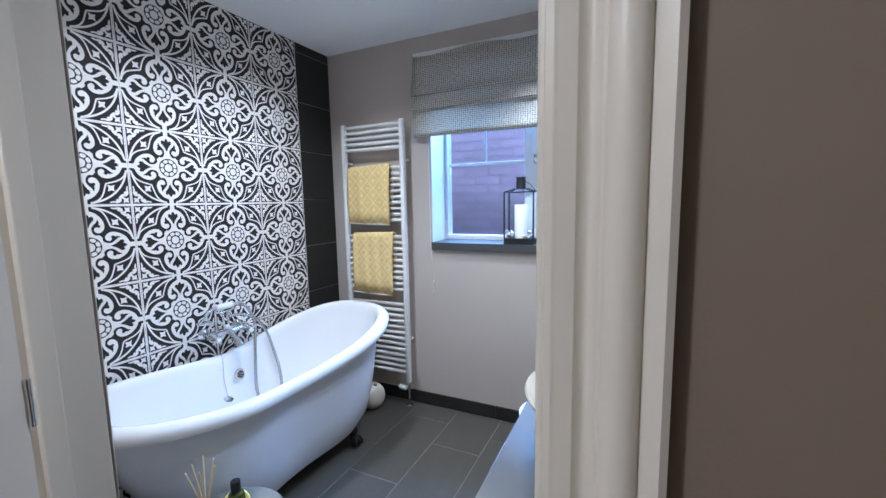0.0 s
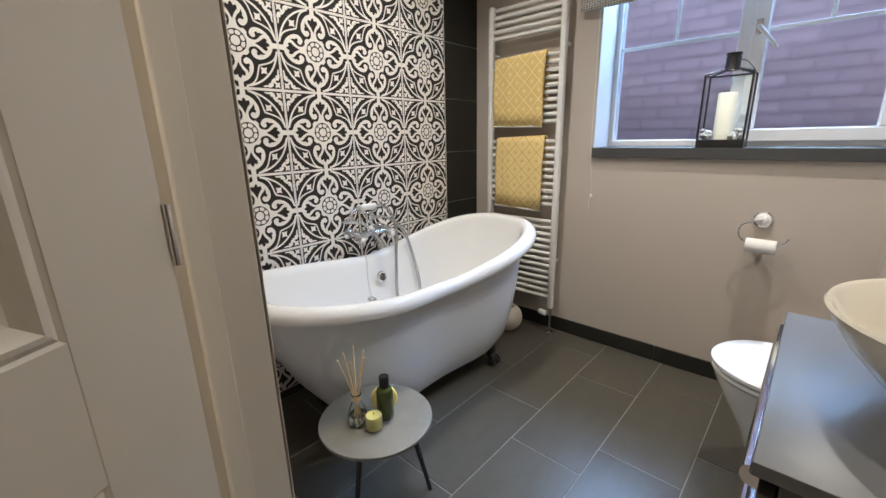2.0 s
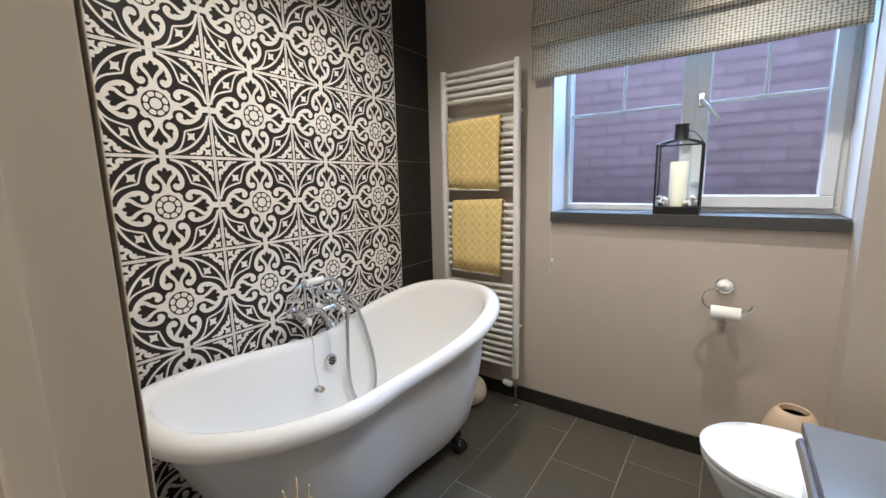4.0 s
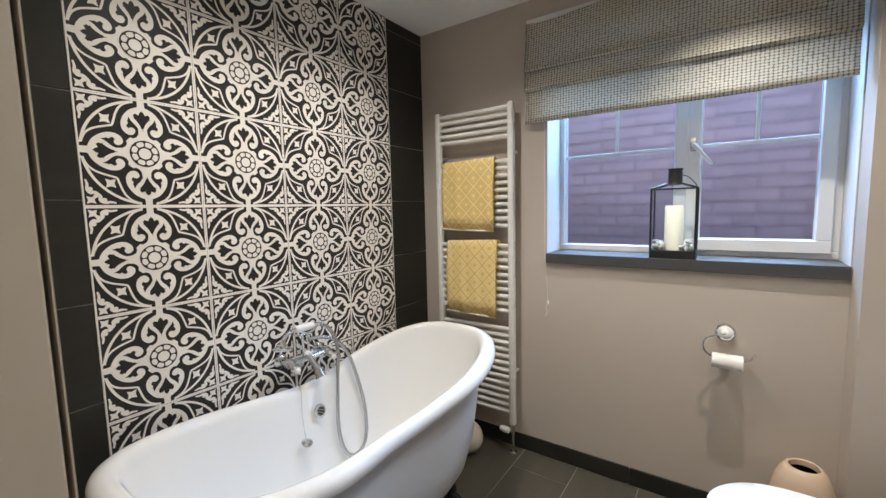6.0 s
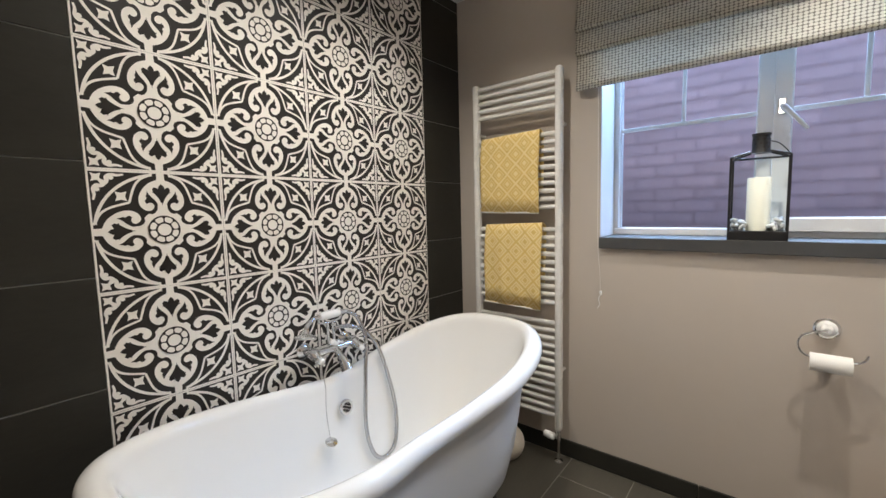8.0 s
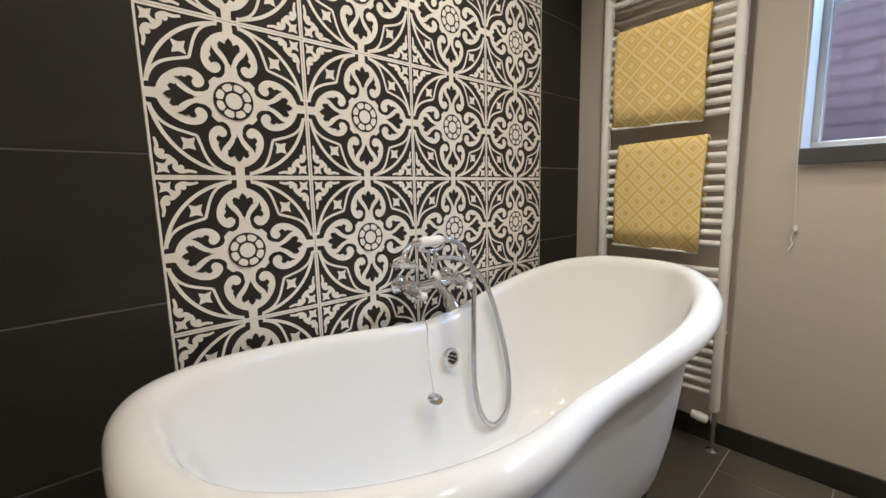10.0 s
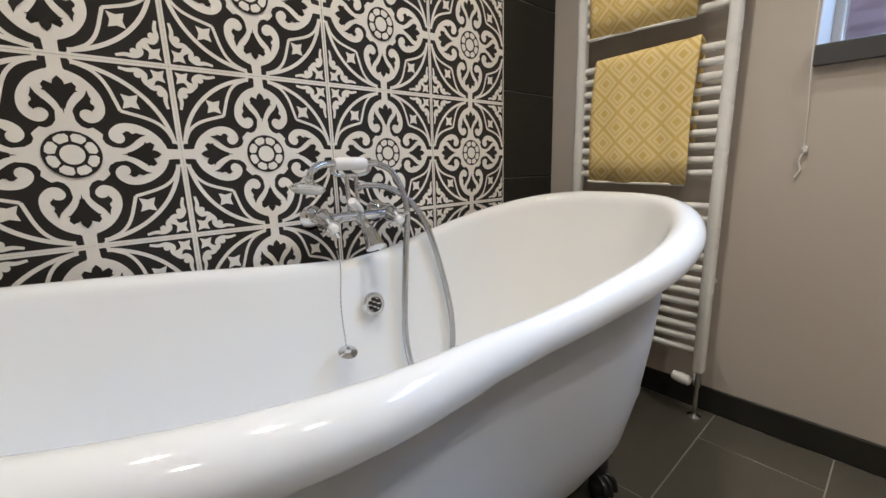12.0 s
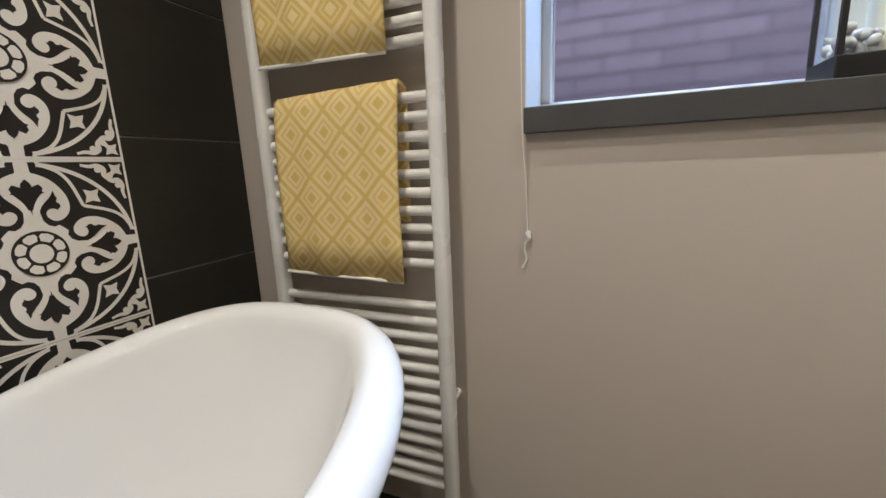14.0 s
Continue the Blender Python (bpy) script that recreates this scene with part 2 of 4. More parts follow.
def lathe(profile, bm=None, n=32, m=None, cap=True):
    """Turns (radius, height) pairs round z; m places the result."""
    bm, m = bm or bmesh.new(), m or Matrix()
    rings = [[bm.verts.new(m @ Vector((r * math.cos(2 * math.pi * k / n), r * math.sin(2 * math.pi * k / n), z))) for k in range(n)] for r, z in profile]
    for r, s in zip(rings, rings[1:]):
        for k in range(n):
            bm.faces.new((r[k], r[(k + 1) % n], s[(k + 1) % n], s[k]))
    if cap:
        bm.faces.new(rings[0][::-1])
        bm.faces.new(rings[-1])
    return bm


def spline(points, steps=8):
    """A smooth curve through points."""
    p = [Vector(q) for q in points]
    p = [2 * p[0] - p[1]] + p + [2 * p[-1] - p[-2]]
    out = []
    for a, b, c, d in zip(p, p[1:], p[2:], p[3:]):
        for i in range(steps):
            t = i / steps
            out.append(0.5 * (2 * b + (c - a) * t + (2 * a - 5 * b + 4 * c - d) * t * t + (3 * b - a - 3 * c + d) * t ** 3))
    return out + [p[-2]]


def wall_with_hole(x0, x1, z0, z1, y0, y1, hole=None):
    """A wall along x between y0 and y1, with one opening (hx0, hx1, hz0, hz1)."""
    if not hole:
        return box(x0, y0, z0, x1, y1, z1)
    a, b, c, d = hole
    bm = bmesh.new()
    xs, zs = [x0, a, b, x1], [z0, c, d, z1]
    keep = [(i, k) for i in range(3) for k in range(3) if (i, k) != (1, 1) and xs[i + 1] - xs[i] > 1e-5 and zs[k + 1] - zs[k] > 1e-5]
    v = {}

    def vert(i, k, y):
        if (i, k, y) not in v:
            v[i, k, y] = bm.verts.new((xs[i], y, zs[k]))
        return v[i, k, y]
    for i, k in keep:
        for y in (y0, y1):
            bm.faces.new([vert(i, k, y), vert(i + 1, k, y), vert(i + 1, k + 1, y), vert(i, k + 1, y)])
        for (di, dk), ends in (((-1, 0), ((i, k), (i, k + 1))), ((1, 0), ((i + 1, k), (i + 1, k + 1))), ((0, -1), ((i, k), (i + 1, k))), ((0, 1), ((i, k + 1), (i + 1, k + 1)))):
            if (i + di, k + dk) not in keep:
                p, q = ends
                bm.faces.new([vert(*p, y0), vert(*q, y0), vert(*q, y1), vert(*p, y1)])
    return bm


def setting(name, bm, material, label="", **k):
    return tagged(part(name, bm, material, None, "", **k), label, kind="structure")

# ---- the room's shell ----
X1, Y0, Y1, H = 2.22, -0.455, 1.47, 2.366      # right wall, door wall, window wall, ceiling
DX0, DX1, DH, YH = 1.056, 1.912, 2.04, -0.600    # doorway, and the hall's face of the door wall
WX0, WX1, WZ0, WZ1 = 0.78, 1.907, 1.075, 2.12  # window opening
setting("floor", box(-0.01, Y0, -0.12, X1, Y1, -0.0022), M_GROUT, "grey grout bed under charcoal floor tiles")
setting("wall_west", box(-0.15, Y0 - 0.1, -0.12, -0.0025, Y1 + 0.3, H), M_GROUT_D, "tiled wall behind the bath, dark grout")
setting("wall_north", wall_with_hole(-0.01, X1 + 0.1, -0.12, H, Y1, Y1 + 0.30, (WX0, WX1, WZ0, WZ1)), M_WALL, "taupe painted wall with a window")
setting("wall_east", box(X1, Y0, -0.12, X1 + 0.1, Y1, H), M_WALL, "taupe painted wall behind the vanity")
setting("wall_pier", box(WX1 + 0.003, 1.325, 0, X1 - 0.002, Y1 - 0.002, H - 0.002), M_WALL, "taupe painted boxed-in pier beside the window")
setting("wall_south", wall_with_hole(-0.01, X1 + 0.1, -0.12, H, YH, Y0, (DX0 - 0.03, DX1 + 0.03, -0.12, DH + 0.03)), M_WALL, "taupe painted wall with a doorway")
setting("ceiling", box(-0.15, YH, H, X1 + 0.1, Y1 + 0.30, H + 0.1), M_CEIL, "smooth white painted ceiling")
# hall behind the camera
setting("hall_floor", box(0.0, -2.6, -0.12, 3.4, YH, -0.006), M_CARPET, "beige carpet on the landing")
setting("hall_threshold", box(DX0, YH, -0.12, DX1, Y0, -0.002), M_GROUT_D, "dark threshold strip in the doorway")
setting("hall_ceiling", box(0.0, -2.6, H, 3.4, YH, H + 0.1), M_CEIL, "white landing ceiling")
setting("hall_wall_west", box(-0.1, -2.6, 0, 0.0, YH, H), M_HALL, "brown landing wall, its dimness put into the paint")
setting("hall_wall_east", box(3.4, -2.6, 0, 3.5, YH, H), M_HALL, "brown landing wall, its dimness put into the paint")
setting("hall_wall_south", box(0.0, -2.7, 0, 3.4, -2.6, H), M_HALL, "brown landing wall, its dimness put into the paint")
setting("hall_wall_north", box(DX1 + 0.03, YH - 0.006, 0, 3.4, YH, H), M_HALL, "brown landing wall beside the doorway, its dimness put into the paint")
setting("hall_wall_skin", box(0.0, YH - 0.006, 0, DX0 - 0.03, YH, H), M_HALL, "brown landing wall beside the doorway, its dimness put into the paint")

# skirting of dark tile
for a, b in ((0.0, 0.595), (0.598, 1.193), (1.196, WX1)):
    setting("baseboard", box(a, Y1 - 0.010, 0, b, Y1, 0.085), M_SLATE, "dark slate tile skirting", bevel=0.0015, seg=1)
setting("baseboard", box(WX1 + 0.003, 1.315, 0, X1, 1.325, 0.085), M_SLATE, "dark slate tile skirting", bevel=0.0015, seg=1)
setting("baseboard", box(X1 - 0.010, 0.40, 0, X1, 1.315, 0.085), M_SLATE, "dark slate tile skirting", bevel=0.0015, seg=1)

# ---- window ----
def frame_bar(name, x0, z0, x1, z1, y0, y1, parent, material=None):
    return part(name, box(x0, y0, z0, x1, y1, z1), material or M_UPVC, parent, bevel=0.004)


window = thing("window_1", "white plastic double casement window with obscured glass and glazing bars", "window", (1.34, 1.70, WZ0), kind="structure")
window.location = (0, 0, 0)
FY0, FY1 = 1.665, 1.735
fz0, fz1 = 1.105, WZ1
frame_bar("window_frame", WX0, fz0, WX1, fz0 + 0.032, FY0, FY1, window)
frame_bar("window_frame", WX0, fz1 - 0.05, WX1, fz1, FY0, FY1, window)
frame_bar("window_frame", WX0, fz0 + 0.032, WX0 + 0.024, fz1 - 0.05, FY0, FY1, window)
frame_bar("window_frame", WX1 - 0.030, fz0 + 0.032, WX1, fz1 - 0.05, FY0, FY1, window)
frame_bar("mullion", 1.325, fz0 + 0.032, 1.385, fz1 - 0.05, FY0, FY1, window)
sash = part("sash", bmesh.new(), M_UPVC, window)
for (a, b, c, d) in ((1.375, fz0 + 0.022, 1.88, fz0 + 0.075), (1.375, fz1 - 0.10, 1.88, fz1 - 0.045), (1.375, fz0 + 0.075, 1.43, fz1 - 0.10), (1.832, fz0 + 0.075, 1.88, fz1 - 0.10)):
    frame_bar("sash_bar", a, b, c, d, FY0 - 0.018, FY0 + 0.03, sash)
PANES = ((WX0 + 0.024, 1.325, fz0 + 0.032, fz1 - 0.05), (1.43, 1.832, fz0 + 0.075, fz1 - 0.10))
for a, b, c, d in PANES:
    g = part("pane", box(a - 0.004, 1.700, c - 0.004, b + 0.004, 1.706, d + 0.004), M_OBSCURE, window, "obscured glass pane")
    g.visible_shadow = False
    frame_bar("glazing_bar", a, 1.590, b, 1.608, 1.690, 1.699, window)
    m = (a + b) / 2
    frame_bar("glazing_bar", m - 0.008, 1.608, m + 0.008, d, 1.690, 1.699, window)
    # dark rubber gasket
    for (e, f, g2, h2) in ((a, c, a + 0.004, d), (b - 0.004, c, b, d), (a + 0.004, c, b - 0.004, c + 0.004), (a + 0.004, d - 0.004, b - 0.004, d)):
        frame_bar("gasket", e, f, g2, h2, 1.690, 1.6935, window, M_UPVC)
hb = part("handle", box(1.388, FY0 - 0.032, 1.575, 1.412, FY0 - 0.018, 1.635), M_CHROME, window, "white and chrome window handle", bevel=0.003)
part("lever", tube([(1.400, FY0 - 0.035, 1.605), (1.405, FY0 - 0.060, 1.60), (1.455, FY0 - 0.062, 1.535), (1.475, FY0 - 0.060, 1.508)], [0.009, 0.009, 0.008, 0.006]), M_UPVC, hb, "white lever", smooth=True)
# white plastered reveals and the dark sill
setting("reveal_east", box(WX1 - 0.002, Y1 + 0.002, WZ0, WX1 + 0.002, FY0, WZ1), M_REVEAL, "white painted window reveal")
setting("reveal_west", box(WX0 - 0.002, Y1 + 0.002, WZ0, WX0 + 0.002, FY0, WZ1), M_REVEAL, "white painted window reveal")
setting("reveal_top", box(WX0, Y1 + 0.002, WZ1 - 0.002, WX1, FY0, WZ1 + 0.002), M_REVEAL, "white painted window reveal")
setting("window_sill", box(WX0 + 0.001, 1.450, WZ0 - 0.020, WX1 - 0.001, FY0, WZ0 + 0.030), M_SILL, "dark grey window sill board", bevel=0.002)

# ---- outdoors: a brick wall close by ----
setting("ground", box(-300, -300, -0.62, 300, 300, -0.5), M_EARTH, "bare ground outdoors")

# ---- doorway: lining, stops, architraves ----
ZL = DH
setting("door_lining_west", box(DX0 - 0.03, YH, 0, DX0, Y0 - 0.005, ZL), M_WOOD_W, "cream painted door lining", bevel=0.002)
setting("door_lining_east", box(DX1, YH, 0, DX1 + 0.03, Y0, ZL), M_WOOD_W, "cream painted door lining", bevel=0.002)
setting("door_lining_head", box(DX0 - 0.03, YH, ZL, DX1 + 0.03, Y0, ZL + 0.03), M_WOOD_W, "cream painted door lining", bevel=0.002)
setting("door_stop_west", box(DX0, -0.560, 0, DX0 + 0.018, -0.526, ZL), M_WOOD_W, "cream painted door stop", bevel=0.003)
setting("door_stop_east", box(DX1 - 0.014, -0.555, 0, DX1, -0.515, ZL), M_WOOD_W, "cream painted door stop", bevel=0.003)
setting("door_stop_head", box(DX0 + 0.018, -0.555, ZL - 0.014, DX1 - 0.014, -0.515, ZL), M_WOOD_W, "cream painted door stop", bevel=0.003)


def moulding(points, x0, sx, y, sy, z0, z1):
    """An upright trim with a moulded section: points are (across, proud)."""
    bm = bmesh.new()
    low = [bm.verts.new((x0 + sx * a, y + sy * p, z0)) for a, p in points]
    top = [bm.verts.new((x0 + sx * a, y + sy * p, z1)) for a, p in points]
    n = len(points)
    for i in range(n):
        bm.faces.new((low[i], low[(i + 1) % n], top[(i + 1) % n], top[i]))
    bm.faces.new(low[::-1])
    bm.faces.new(top)
    return bm


def ogee(width):
    """Section of an architrave: a bead, a hollow, a round and a flat back edge."""
    pts = [(0, 0), (0, 0.008)]
    pts += [(0.006 + 0.006 * math.sin(a), 0.008 + 0.005 * (1 - math.cos(a))) for a in [k * math.pi / 10 for k in range(0, 11)]]
    pts += [(0.018 + 0.012 * k / 8, 0.016 - 0.005 * math.sin(math.pi * k / 8)) for k in range(9)]
    pts += [(0.032 + 0.010 - 0.010 * math.cos(a), 0.016 + 0.008 * math.sin(a)) for a in [k * math.pi / 10 for k in range(11)]]
    pts += [(0.056, 0.018), (width - 0.004, 0.020), (width, 0.017), (width, 0)]
    return pts


setting("architrave_hall_east", moulding(ogee(0.066), DX1 + 0.004, 1, YH - 0.006, -1, 0, ZL + 0.08), M_WOOD_W, "cream moulded architrave", smooth=True)
setting("architrave_hall_west", moulding(ogee(0.070), DX0 - 0.012, -1, YH - 0.006, -1, 0, ZL + 0.08), M_WOOD_W, "cream moulded architrave", smooth=True)
setting("architrave_room_west", moulding([(a, 0.16 * p) for a, p in ogee(0.045)], DX0 - 0.003, -1, Y0, 1, 0, ZL + 0.07), M_WOOD_W, "cream moulded architrave", smooth=True)
setting("architrave_room_east", moulding(ogee(0.060), DX1 + 0.010, 1, Y0, 1, 0, ZL + 0.07), M_WOOD_W, "cream moulded architrave", smooth=True)
setting("architrave_hall_head", box(DX0 - 0.012, YH - 0.026, ZL + 0.010, DX1 + 0.012, YH - 0.006, ZL + 0.08), M_WOOD_W, "cream moulded architrave", bevel=0.006)
setting("architrave_room_head", box(DX0 - 0.022, Y0, ZL + 0.010, DX1 + 0.010, Y0 + 0.018, ZL + 0.07), M_WOOD_W, "cream moulded architrave", bevel=0.006)

# ---- the door, open into the hall: built flat (u along the leaf, v through it), then swung ----
door = thing("door_1", "cream painted panelled door standing open into the landing", "door", kind="structure")
LW, LH, LT = 0.765, 2.015, 0.040
STILE, MUNT = 0.135, 0.095
rails_z = [(0.0, 0.215), (0.820, 0.985), (1.640, 1.735), (LH - 0.105, LH)]
u_pan = [(STILE, (LW - MUNT) / 2), ((LW + MUNT) / 2, LW - STILE)]
part("stile", box(0, 0, 0, STILE, LT, LH), M_WOOD_W, door, bevel=0.0015, seg=1)
part("stile", box(LW - STILE, 0, 0, LW, LT, LH), M_WOOD_W, door, bevel=0.0015, seg=1)
for a, b in rails_z:
    part("rail", box(STILE, 0, a, LW - STILE, LT, b), M_WOOD_W, door)
for (a, b), (c, d) in zip(rails_z, rails_z[1:]):
    part("muntin", box((LW - MUNT) / 2, 0, b, (LW + MUNT) / 2, LT, c), M_WOOD_W, door)


def raised_panel(u0, u1, z0, z1):
    """A sunk panel with an ogee surround and a raised, bevelled field, on both faces."""
    bm = bmesh.new()
    steps = [(0.0, 0.0), (0.004, -0.003), (0.010, 0.001), (0.016, 0.002), (0.022, -0.004), (0.030, -0.013), (0.034, -0.014), (0.070, -0.004), (0.073, -0.0035)]
    for face, sgn in ((0.0, 1), (LT, -1)):
        rings = []
        for inset, depth in steps:
            y = face - sgn * depth
            rings.append([bm.verts.new(p) for p in ((u0 + inset, y, z0 + inset), (u1 - inset, y, z0 + inset), (u1 - inset, y, z1 - inset), (u0 + inset, y, z1 - inset))])
        for r, s in zip(rings, rings[1:]):
            for k in range(4):
                bm.faces.new((r[k], r[(k + 1) % 4], s[(k + 1) % 4], s[k]))
        bm.faces.new(rings[-1])
    return bm


for (a, b), (c, d) in zip(rails_z, rails_z[1:]):
    for u0, u1 in u_pan:
        part("panel", raised_panel(u0, u1, b, c), M_WOOD_W, door, bevel=0)
for z in (0.22, 1.020, 1.78):
    h = part("hinge", box(-0.002, 0.004, z, 0.0005, 0.034, z + 0.076), M_CHROME, door, "steel butt hinge", bevel=0.0004, seg=1)
    part("knuckle", tube([(-0.002, LT + 0.003, z), (-0.002, LT + 0.003, z + 0.076)], 0.005), M_CHROME, h, smooth=True)
    for dz in (0.012, 0.038, 0.064):
        part("screw", lathe([(0.0035, 0), (0.003, 0.0008)], n=10, m=pose(-0.002, 0.016 if dz != 0.038 else 0.024, z + dz, 0, -90, 0)), M_STEEL, h)
rose = part("rose", lathe([(0.026, 0), (0.026, 0.006), (0.012, 0.009)], n=24, m=pose(LW - 0.06, 0, 1.0, 90, 0, 0)), M_CHROME, door, "chrome lever handle", smooth=True)
part("lever", tube([(LW - 0.06, -0.008, 1.0), (LW - 0.06, -0.045, 1.0), (LW - 0.17, -0.05, 1.0)], 0.009), M_CHROME, rose, smooth=True)
door.matrix_world = pose(1.090, -0.609, 0.008, 0, 0, -58)

# ---- bath ----
BX, BY0, BY1, BW = 0.386, -0.300, 1.240, 0.362   # centre line, ends, half width
BM, BL = (BY0 + BY1) / 2, (BY1 - BY0) / 2


def rim_z(y):
    s = min(1, max(0, (y - 0.52) / (BY1 - 0.52)))
    n = min(1, max(0, (0.52 - y) / (0.52 - BY0)))
    return 0.610 + 0.132 * s ** 1.25 * (1.35 - 0.35 * s) + 0.093 * n ** 1.3


def bath_ring(lx, ly0, ly1, z, n=96, power=2.9, follow=0.0):
    """One oval round the bath: half width, near and far ends, height."""
    out = []
    c, h = (ly0 + ly1) / 2, (ly1 - ly0) / 2
    for k in range(n):
        a = 2 * math.pi * k / n
        ca, sa = math.cos(a), math.sin(a)
        y = c + h * math.copysign(abs(sa) ** (2 / power), sa)
        waist = 1 - (0.195 if ca > 0 else 0.085) * math.exp(-((y - 0.47) / 0.27) ** 2)
        if ca > 0:
            waist += 0.045 * min(1, max(0, (y - 0.65) / 0.35))
        x = BX + lx * waist * math.copysign(abs(ca) ** (2 / power), ca)
        zz = z + follow * (rim_z(BM + (y - c) / h * BL) - 0.59)
        out.append((x, y, zz))
    return out


def skin(rings, bm=None, cap=True):
    bm = bm or bmesh.new()
    vs = [[bm.verts.new(p) for p in r] for r in rings]
    n = len(vs[0])
    for r, s in zip(vs, vs[1:]):
        for k in range(n):
            bm.faces.new((r[k], r[(k + 1) % n], s[(k + 1) % n], s[k]))
    if cap:
        bm.faces.new(vs[-1])
    return bm


bath = thing("roll_top_bath", "white freestanding slipper bath with rolled rim and black claw feet", "bath")
# rolled rim and basin in one glossy skin
R = 0.034
rings = []
for k in range(13):
    a = math.radians(205 - 180 * k / 12)      # from the outer underside over the top to the inside
    off = -math.cos(a) * R
    rings.append(bath_ring(BW - R + off * 1.0 - 0.0, BY0 + R - off, BY1 - R + off, 0.59 - R + R * math.sin(a), follow=1))
for inset, end0, end1, z, fol in ((0.0695, 0.071, 0.071, 0.557, 0.99), (0.0755, 0.080, 0.080, 0.535, 0.96), (0.086, 0.098, 0.10, 0.50, 0.88), (0.104, 0.13, 0.15, 0.42, 0.64), (0.122, 0.175, 0.22, 0.33, 0.36), (0.142, 0.23, 0.32, 0.25, 0.12), (0.175, 0.29, 0.42, 0.205, 0.0), (0.23, 0.40, 0.55, 0.195, 0.0), (0.31, 0.60, 0.70, 0.193, 0)):
    rings.append(bath_ring(BW - inset, BY0 + end0, BY1 - end1, z, follow=fol))
part("basin", skin(rings), M_ENAMEL, bath, "glossy white inside and rolled rim", smooth=True)
rings = []
for inset, end0, end1, z, fol in ((0.052, 0.052, 0.052, 0.56, 1), (0.058, 0.062, 0.062, 0.52, 0.97), (0.068, 0.088, 0.080, 0.44, 0.82), (0.080, 0.145, 0.100, 0.34, 0.55), (0.095, 0.210, 0.130, 0.25, 0.25), (0.115, 0.285, 0.175, 0.165, 0.05), (0.150, 0.355, 0.240, 0.105, 0), (0.29, 0.48, 0.55, 0.090, 0)):
    rings.append(bath_ring(BW - inset, BY0 + end0, BY1 - end1, z, follow=fol))
part("outer_body", skin(rings), M_BODY, bath, "pale painted outside", smooth=True)
for fy in (0.10, 0.87):
    for sx in (-1, 1):
        fx = BX + sx * 0.150
        ball = (fx + sx * 0.035, fy, 0.030)
        leg = spline([(fx - sx * 0.030, fy, 0.130), (fx + sx * 0.010, fy, 0.115), (fx + sx * 0.030, fy, 0.092), (fx + sx * 0.020, fy, 0.060), ball], 5)
        rad = [0.034 - 0.015 * min(1, i / 12) for i in range(len(leg))]
        bm = tube(leg, rad, n=14)
        bmesh.ops.create_uvsphere(bm, u_segments=16, v_segments=10, radius=0.030, matrix=Matrix.Translation((ball[0], fy, 0.030)))
        for toe in (-1, 0, 1):
            tube(spline([(fx + sx * 0.03, fy + toe * 0.010, 0.064), (fx + sx * 0.056, fy + toe * 0.020, 0.052), (fx + sx * 0.064, fy + toe * 0.022, 0.020)], 4), 0.007, bm, n=8)
        part("claw_foot", bm, M_BLACK, bath, "black cast claw foot", smooth=True)
over = part("overflow", lathe([(0.030, 0), (0.030, 0.006), (0.026, 0.011), (0.019, 0.011), (0.017, 0.008)], n=24, m=pose(0.148, 0.499, 0.504, 0, 80, 0)), M_CHROME, bath, "round chrome overflow", smooth=True)
# raised dark discs give the shaded look of the overflow's holes
for k in range(7):
    a, r = k * math.pi / 3, 0.0125 if k < 6 else 0
    part("hole", lathe([(0.0047, 0.0), (0.0047, 0.0112)], n=10, m=pose(0.148, 0.499, 0.504, 0, 80, 0) @ pose(r * math.cos(a), r * math.sin(a), 0.0015)), M_HOLE, over)

# ---- bath shower mixer on the tiled wall ----
mixer = thing("bath_mixer_tap", "chrome bath shower mixer with white ceramic shower grip and levers", "tap")
TYa, TYb, TZ0, TXm = 0.425, 0.612, 0.716, 0.072
for y in (TYa, TYb):
    part("wall_flange", lathe([(0.031, 0), (0.031, 0.004), (0.022, 0.012), (0.013, 0.016), (0.013, TXm - 0.01)], n=24, m=pose(0.003, y, TZ0, 0, 90, 0)), M_CHROME, mixer, smooth=True)
    v = part("valve", lathe([(0.016, -0.022), (0.021, -0.016), (0.022, 0.010), (0.016, 0.020), (0.012, 0.036), (0.018, 0.042), (0.015, 0.050)], n=20, m=pose(TXm, y, TZ0, 0, 108, 0)), M_CHROME, mixer, smooth=True)
    m = pose(TXm, y, TZ0, 0, 108, 0) @ pose(0, 0, 0.046)
    for k in range(4):
        a = k * math.pi / 2 + 0.6
        arm = part("cross_handle", tube([m @ Vector((0, 0, 0)), m @ Vector((0.014 * math.cos(a), 0.014 * math.sin(a), 0)), m @ Vector((0.031 * math.cos(a), 0.031 * math.sin(a), 0))], [0.0048, 0.0046, 0.0062], n=10), M_CHROME, v, smooth=True)
    part("ceramic_cap", lathe([(0.010, 0), (0.0115, 0.008), (0.010, 0.014), (0.005, 0.017)], n=16, m=m), M_CERAMIC, v, "white ceramic cap", smooth=True)
part("bridge", tube([(TXm, TYa, TZ0), (TXm, TYb, TZ0)], 0.013, n=14), M_CHROME, mixer, smooth=True)
YM = (TYa + TYb) / 2
spout = spline([(TXm, YM, TZ0), (TXm + 0.026, YM - 0.002, TZ0 - 0.014), (TXm + 0.056, YM - 0.002, TZ0 - 0.038), (TXm + 0.078, YM - 0.002, TZ0 - 0.072)], 6)
part("spout", tube(spout, [0.014] * 8 + [0.0125 + 0.0011 * k for k in range(len(spout) - 8)], n=18), M_CHROME, mixer, smooth=True)
